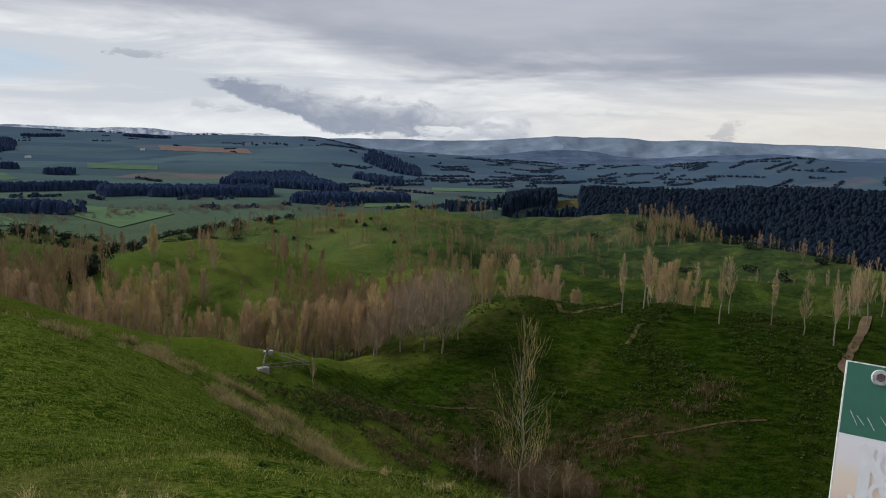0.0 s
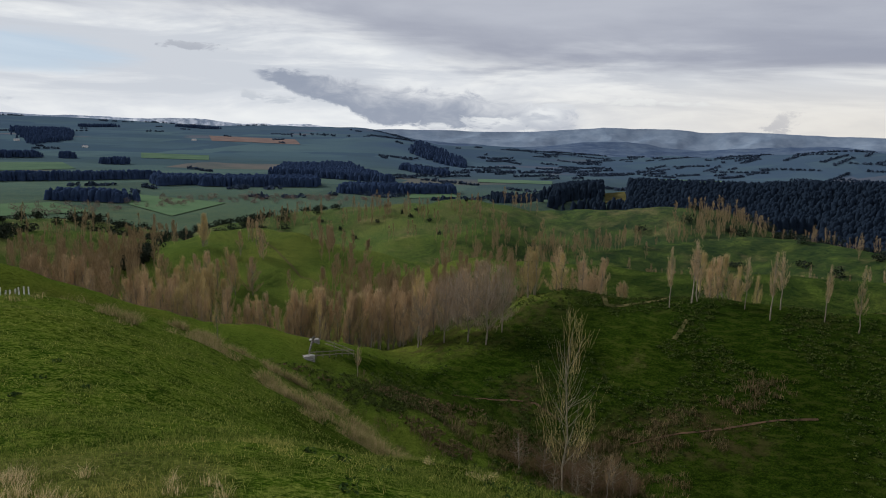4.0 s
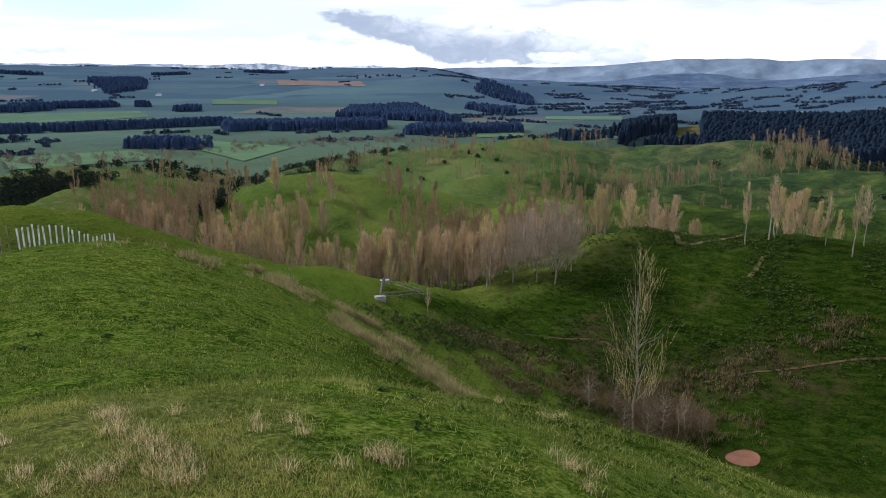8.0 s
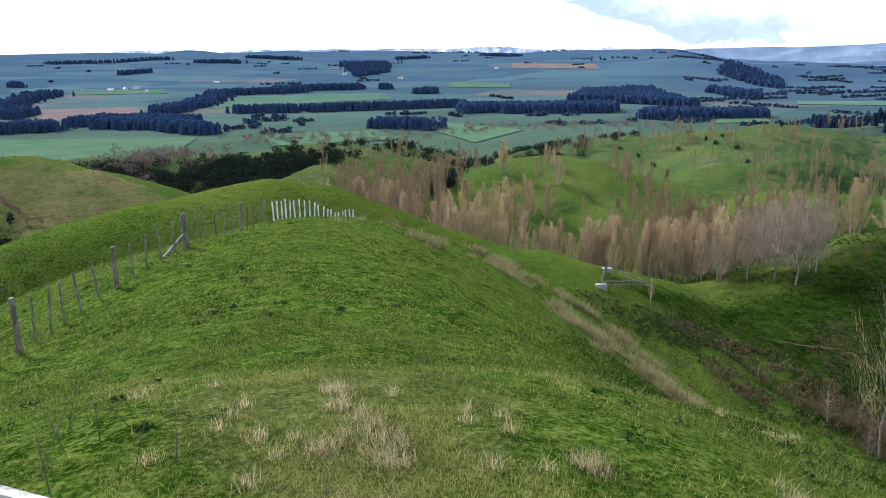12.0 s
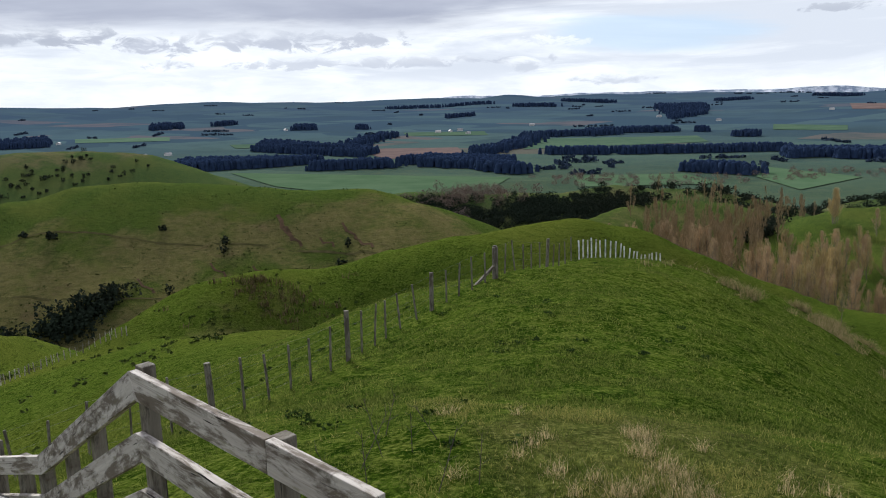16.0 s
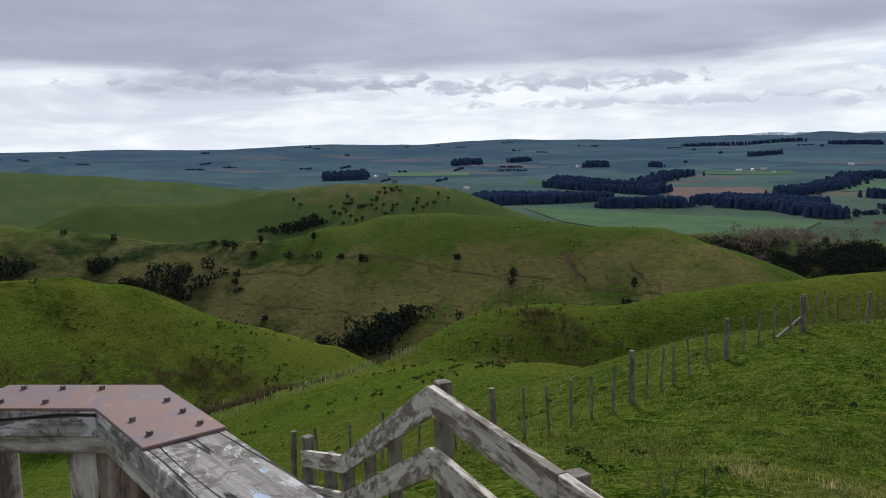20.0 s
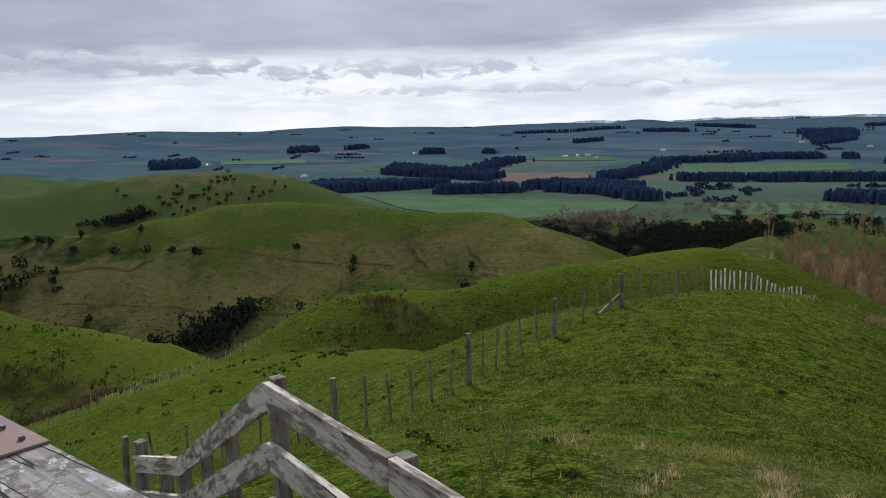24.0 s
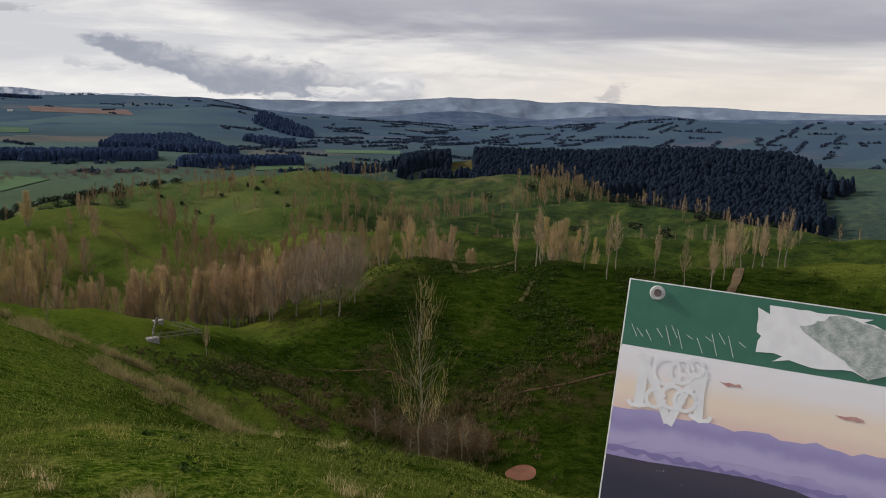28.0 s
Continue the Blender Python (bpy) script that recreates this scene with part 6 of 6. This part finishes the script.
clump = np.concatenate([scatter([(-34, 150), (-45, 140), (-58, 140)], 7000, 18, LAWN), scatter([(60, 210), (68, 240)], 1500, 22, LAWN), scatter([(-20.5, 105), (-24.5, 104), (-29, 108), (-33, 112)], 3400, 7, LAWN),
                        scatter([(66, 141), (54, 118)], 1400, 14, LAWN), scatter([(26, 205), (40, 203), (58, 191)], 2400, 26, LAWN), scatter([(34, 85), (28, 70)], 700, 12, LAWN)])
stuff("slope_tussocks", leaf_clouds(patchy(clump, 9, 0.04, 71), 0.30, 0.34, 10, 0.13, LAWN), M_TUSSOCK, "dark tussocks dotted over the steep slopes", "tussocks")
near = patchy(spread_over(-62, 50, 3.0, 15, 42000, LAWN), 0.7, -0.12, 51)
stuff("grass", blades(near, 5, 0.050, 0.07, 0.0030, LAWN, 1.1), M_GRASS, "short grazed grass on the knoll", "grass")
stuff("grass_tufts", blades(patchy(spread_over(-64, 62, 11, 60, 100000, LAWN, 0.35), 0.8, -0.02, 52), 4, 0.070, 0.09, 0.009, LAWN, 1.0), M_GRASS, "coarse tufts of pasture grass", "grass")
stuff("pale_flecks", blades(patchy(spread_over(-60, 55, 4.0, 34, 22000, LAWN, 0.4), 1.2, 0.02, 53), 4, 0.055, 0.08, 0.0034, LAWN, 1.6), M_THATCH, "pale dead blades scattered through the turf", "grass")
# tussocks: a straggling line and single clumps
heads = np.concatenate([scatter([(4.6, 8.0), (4.2, 7.6), (2.1, 6.7), (0.3, 6.1), (-2.0, 5.7)], 34, 0.12, LAWN), scatter([(5.8, 6.3), (4.5, 6.0)], 8, 0.10, LAWN), scatter([(5.3, 5.0), (4.4, 4.9)], 7, 0.10, LAWN), scatter([(8.9, 6.2), (12.1, 7.8)], 6, 0.2, LAWN),
                        scatter([(-7.1, 7.8), (-10.4, 5.8)], 6, 0.25, LAWN), scatter([(-16.0, 6.4), (-16.9, 6.2)], 7, 0.08, LAWN), scatter([(-30, 7.4), (-33, 6.6)], 6, 0.25, LAWN), scatter([(-27.5, 12.4), (-31, 12.4)], 5, 0.4, LAWN),
                        patchy(spread_over(-12, 20, 5.0, 10, 24, LAWN, 0.5), 1.1, 0.08, 83)])
stuff("dead_grass", blades(heads, 60, 0.135, 0.055, 0.0017, LAWN, 1.0), M_STRAW, "bleached dead grass in tussocks", "grass")
stuff("tussock_bases", blades(np.concatenate([heads, heads + [0.1, 0.06, 0]]), 34, 0.11, 0.12, 0.003, LAWN, 0.9), M_GRASS, "green grass at the foot of the tussocks", "grass")
thatch = patchy(spread_over(-15, 22, 4.6, 10.5, 9000, LAWN, 0.5), 1.3, 0.10, 84)
stuff("dry_thatch", blades(thatch, 6, 0.060, 0.06, 0.0026, LAWN, 1.4), M_THATCH, "yellowed half-dead grass on the knoll's crown", "grass")
weeds = np.concatenate([patchy(spread_over(-45, 40, 9, 40, 150, LAWN, 0.3), 6, -0.05, 81), patchy(spread_over(-45, 40, 7, 14, 14, LAWN, 0.5), 2, -0.1, 82)])
stuff("pasture_weeds", leaf_clouds(weeds, 0.13, 0.07, 40, 0.025, LAWN), M_WEED, "dark rosettes of weeds in the turf", "weeds")
BROW = ((-6.5, 35, 38), (-9.4, 34, 40), (-11.3, 28, 40), (-13.4, 24.5, 39), (-15.6, 25, 38), (-17.6, 24.5, 36), (-20.4, 24.5, 34), (-22.4, 23.0, 32), (-23.6, 23, 27))
strip = np.concatenate([in_quad([(a0, n0 - 1.5), (a1, n1 - 1.5), (a1, f1 + 6), (a0, f0 + 6)], 1900, LAWN) for (a0, n0, f0), (a1, n1, f1) in zip(BROW, BROW[1:])])
strip = np.concatenate([patchy(patchy(strip, 2.6, 0.06, 61), 0.9, 0.06, 65), patchy(scatter([(-1, 32), (-4, 34), (-8, 33)], 900, 1.6, LAWN), 1.8, 0.16, 60)])
stuff("rank_grass", blades(strip, 12, 0.32, 0.16, 0.009, LAWN, 1.3), M_RANK, "rank dry grass along the brow", "grass")
tuft = np.concatenate([patchy(in_quad([(-20.8, 107), (-32.7, 108), (-30, 118), (-22.5, 115)], 900, LAWN), 6, -0.06, 63), patchy(in_quad([(-21.8, 102), (-27, 95), (-33, 100), (-32.7, 109)], 900, LAWN), 5, -0.02, 64), scatter([(-14.6, 104.4), (-17.9, 103), (-20.1, 104)], 50, 0.7, LAWN)])
stuff("slope_rushes", leaf_clouds(tuft[::2], 0.24, 0.32, 20, 0.11, LAWN), M_RUSH, "brown rush clumps dotted down the gully side", "rushes")
rush = np.concatenate([patchy(scatter([(-21.8, 104), (-26.3, 103), (-30.7, 106), (-33.4, 106)], 420, 6, LAWN), 5, 0.04, 55), patchy(scatter([(-36, 106), (-40, 101)], 700, 5, LAWN), 5, -0.1, 56),
                       patchy(scatter([(-38, 113), (-43.3, 118), (-47, 122), (-50.5, 133)], 700, 2.5, LAWN), 5, 0, 57),
                       patchy(scatter([(64, 112), (58, 106), (52, 100)], 500, 4, LAWN), 6, 0.05, 58), patchy(scatter([(34, 98), (30, 100)], 200, 4, LAWN), 6, 0, 59)])
brush = np.concatenate([scatter([(61, 123), (58, 124), (55.5, 126)], 40, 1.6, LAWN), scatter([(55, 112), (53, 108)], 22, 1.6, LAWN), scatter([(-33.5, 104), (-36.5, 100), (-39.5, 101), (-41.5, 104)], 130, 3.2, LAWN), scatter([(-41, 112), (-45, 119), (-49, 126)], 24, 1.8, LAWN)])
stuff("gully_brush", blades(patchy(brush, 8, -0.3, 62), 40, 1.5, 0.6, 0.012, LAWN, 0.7), M_BRUSH, "tangled russet brush in the gully", "brush")
stuff("rushes", blades(rush, 14, 0.75, 0.35, 0.035, LAWN, 0.7), M_RUSH, "brown rushes and scrub in the wet gully", "rushes")

# dead thistle stalks by the railing
for az, r, h in ((24.3, 7.3, 0.62), (23.9, 8.1, 0.5), (20.0, 6.1, 0.7), (19.9, 7.6, 0.45), (16.7, 6.2, 0.5), (25.6, 6.4, 0.55), (21.9, 7.3, 0.6), (30.2, 6.7, 0.5), (26.0, 7.0, 0.6), (28.2, 6.8, 0.35), (5.6, 4.9, 0.25)):
    p = on_land(az, r)
    n = 7
    s = np.array([[0, 0, -0.03]] + [[0.02 * math.sin(k * 2.1), 0.02 * math.cos(k * 1.3), h * k / n] for k in range(1, n)])
    e = np.array([[0.02 * math.sin(k * 2.1), 0.02 * math.cos(k * 1.3), h * k / n] for k in range(1, n)] + [[0.03, 0.04, h]])
    side = np.array([[0.08 * math.cos(k * 2.4), 0.08 * math.sin(k * 2.4), 0.10] for k in range(n)])
    ob = tagged(new("thistle_stalk"), "dead dark thistle stalk standing in the grass", "weed", "thistle stalks")
    part("stem", mesh_of("stem", *sticks(s[:1], e[-1:], 0.005, 0.003, 5), M_STALK), ob)
    for k in range(1, n):
        root = e[-1] * (k + 0.5) / n
        part("shoot", mesh_of("shoot", *sticks(root[None], (root + side[k])[None], 0.003, 0.001, 3), M_STALK), ob)
    ob.location, ob.rotation_euler = p, (RNG.normal(0, 0.25), RNG.normal(0, 0.25), RNG.uniform(0, 6))

# ---- paddocks, tracks and slips: sheets lying on the ground ----


def draped(name, corners, mat, label, lift=0.9, steps=26):
    """A four-cornered sheet over the land: corners as (bearing, distance)."""
    a, b, c, d = (np.array(place(*p))[:2] for p in corners)
    t = np.linspace(0, 1, steps)
    s, q = np.meshgrid(t, t)
    s, q = s[..., None], q[..., None]
    xy = (a * (1 - s) + b * s) * (1 - q) + (d * (1 - s) + c * s) * q
    v = np.concatenate([xy, (land(xy[..., 0], xy[..., 1]) + lift)[..., None]], -1).reshape(-1, 3)
    i = np.arange(steps * steps).reshape(steps, steps)
    f = np.stack([i[:-1, :-1], i[1:, :-1], i[1:, 1:], i[:-1, 1:]], -1).reshape(-1, 4)
    me = smooth(mesh_of(name, v, f, mat))
    return tagged(new(name, me), label, name, kind="structure")


def path_strip(name, line, wide, mat, label, lift=0.1):
    """A ribbon on the ground along (bearing, distance) points."""
    pts = [place(*p).xy for p in line]
    dense = [a.lerp(b, k / 24) for a, b in zip(pts, pts[1:]) for k in range(24)] + [pts[-1]]
    rows = []
    for k, p in enumerate(dense):
        d = (dense[min(k + 1, len(dense) - 1)] - dense[max(k - 1, 0)]).normalized()
        w = wide * (0.7 + 0.6 * (value_noise(np.array([k * 0.31]), np.array([wide]), 5)[0] + 0.5))
        rows.append([p + Vector((-d.y, d.x)) * w * f for f in (-0.5, 0, 0.5)])
    xy = np.array(rows)
    v = np.concatenate([xy, (land(xy[..., 0], xy[..., 1]) + lift)[..., None]], -1).reshape(-1, 3)
    i = np.arange(len(dense) * 3).reshape(-1, 3)
    f = np.stack([i[:-1, :-1], i[1:, :-1], i[1:, 1:], i[:-1, 1:]], -1).reshape(-1, 4)
    return tagged(new(name, smooth(mesh_of(name, v, f, mat))), label, name, kind="structure")


M_PADDOCK = plain_material("paddock_grass", (0.062, 0.106, 0.056), (0.084, 0.130, 0.072), 0.02, 0.95, 0.2, 0.0)
M_PLOUGH = plain_material("ploughed_earth", (0.125, 0.092, 0.085), (0.165, 0.122, 0.110), 0.02, 0.95, 0.1, 0.0)
M_CLAY = plain_material("bare_clay", (0.075, 0.054, 0.033), (0.14, 0.10, 0.06), 0.5, 0.95, 0.2, 0.0)
M_SLIP = plain_material("slip_clay", (0.055, 0.040, 0.024), (0.110, 0.070, 0.042), 0.9, 0.95, 0.2, 0.0)
M_WORN = plain_material("trodden_track", (0.050, 0.050, 0.018), (0.095, 0.082, 0.036), 0.4, 0.95, 0.2, 0.0)
draped("paddock", [(34.1, 1190), (13.6, 985), (17.5, 700), (31, 960)], M_PADDOCK, "bright green flat paddock on the plain")
draped("paddock", [(9.0, 995), (1.1, 1017), (-1.4, 900), (8.5, 860)], M_PADDOCK, "pale green paddock beyond the hills")
draped("paddock", [(-3.9, 1127), (-10.1, 1002), (-6.4, 850), (-3.6, 985)], M_PADDOCK, "green paddock by the river terrace")
draped("paddock", [(-23.6, 1228), (-26.3, 1295), (-27.1, 1173), (-23.4, 1121)], M_PADDOCK, "small bright green paddock")
# far copy of the paddock green, with some haze blue in it
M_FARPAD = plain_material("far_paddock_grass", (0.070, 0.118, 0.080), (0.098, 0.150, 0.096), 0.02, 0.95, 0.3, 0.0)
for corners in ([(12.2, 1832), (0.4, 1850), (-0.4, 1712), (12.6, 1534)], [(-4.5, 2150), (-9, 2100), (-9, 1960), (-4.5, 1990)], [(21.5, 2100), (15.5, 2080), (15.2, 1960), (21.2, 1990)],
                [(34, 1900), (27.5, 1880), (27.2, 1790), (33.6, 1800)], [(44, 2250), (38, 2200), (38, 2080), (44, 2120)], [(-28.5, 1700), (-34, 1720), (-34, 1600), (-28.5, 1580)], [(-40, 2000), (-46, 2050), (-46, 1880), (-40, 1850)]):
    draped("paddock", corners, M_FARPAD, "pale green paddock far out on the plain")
draped("ploughed_field", [(25.4, 1690), (17.5, 1642), (16.6, 1319), (22.9, 1367)], M_PLOUGH, "brown ploughed field")
draped("ploughed_field", [(-9, 3000), (-15, 2900), (-15.4, 2650), (-9.2, 2720)], M_PLOUGH, "brown ploughed field on the plateau's flank")
draped("felled_patch", [(-37.8, 875), (-39.3, 875), (-39.4, 800), (-37.9, 800)], M_WORN, "tan felled patch in the pine plantation", 0.6)
path_strip("track", [(56.1, 251), (53.3, 246), (50.6, 236), (49.6, 239), (47.9, 241), (44.1, 235), (39.4, 226), (35.2, 222), (31, 217.5), (24.8, 209.5), (22.5, 203)], 0.8, M_WORN, "farm track benched across the dry hillside")
path_strip("track", [(55.0, 232), (51.4, 222), (48.0, 214), (43.8, 207), (39.5, 202)], 0.6, M_WORN, "sheep track zigzagging down the face")
path_strip("track", [(-36.2, 204), (-38.5, 154), (-42.4, 156), (-46.1, 201), (-49.5, 198), (-57, 161)], 0.9, M_WORN, "narrow sheep track along the brow")
path_strip("track", [(-60, 208), (-58.8, 155), (-57.9, 145), (-60, 136)], 1.6, M_CLAY, "bare clay track dropping off the bench")
path_strip("stream_bank", [(-39.6, 116), (-40.8, 117), (-43.2, 118), (-45.2, 119.5), (-49.8, 124), (-53.5, 128)], 0.35, M_SLIP, "bare brown bank of the stream", 0.06)
path_strip("stream_bank", [(-27.1, 122), (-29.6, 124), (-31.6, 125), (-33.6, 124.5), (-35.6, 121)], 0.4, M_SLIP, "bare brown bank of the stream", 0.06)
path_strip("track", [(-12.8, 252), (-14.9, 229), (-17.4, 213), (-19.3, 203)], 0.7, M_WORN, "stock track along the sheep hill", 0.08)
path_strip("slip", [(-44.3, 147), (-43.9, 143), (-43.5, 140.5)], 0.8, M_WORN, "small pale slip on the gully side", 0.08)
for az, r0, r1, wide in ((31.0, 232, 220, 1.3), (30.4, 226, 217, 0.8), (26.3, 224, 216, 0.9), (25.1, 216, 210, 0.8), (36, 214, 207, 0.6), (41, 212, 205, 0.7), (33, 210, 205, 0.6), (28, 219, 214, 0.6)):
    path_strip("slip", [(az, r0), (az - 0.25, r0 - 3), (az - 0.3, (r0 + r1) / 2), (az - 0.9, r1 + 2), (az - 1.0, r1)], wide, M_SLIP, "reddish clay slip scar on the hillside", 0.12)

# ---- farmhouses on the plain ----
M_WALL = plain_material("house_wall", (0.55, 0.54, 0.50), (0.70, 0.69, 0.66), 0.3, 0.8, 0.3)
M_ROOF = plain_material("house_roof", (0.20, 0.19, 0.19), (0.42, 0.40, 0.40), 0.3, 0.6, 0.6)
house = tagged(new("farmhouse"), "small pale farm building on the plain", "house", "farm buildings")
part("wall", box_mesh("wall", (14, 8, 4), M_WALL, 0.0, (0, 0, -1)), house)
rv = np.array([(-7.4, -4.5, 3.9), (7.4, -4.5, 3.9), (7.4, 4.5, 3.9), (-7.4, 4.5, 3.9), (-7.4, 0, 6.6), (7.4, 0, 6.6)])
me = bpy.data.meshes.new("roof")
me.from_pydata(rv.tolist(), [], [(0, 1, 5, 4), (2, 3, 4, 5), (1, 2, 5), (3, 0, 4), (3, 2, 1, 0)])
me.materials.append(M_ROOF)
part("roof", me, house)
SPOTS = [(18.9, 2073), (17.3, 2123), (16.7, 2013), (18.0, 2090), (34.6, 1290), (39.8, 1694), (38.2, 1708), (6.2, 1450), (30, 2300), (12, 2250), (-1, 2300), (-33.5, 1250), (45, 2100), (-8, 2700), (3, 2500)]
for k, (az, r) in enumerate(SPOTS):
    p = on_land(az, r)
    m = pose(p.x, p.y, p.z, 0, 0, 40 * k)
    if k:
        copy_thing(house, m)
    else:
        house.matrix_basis = m
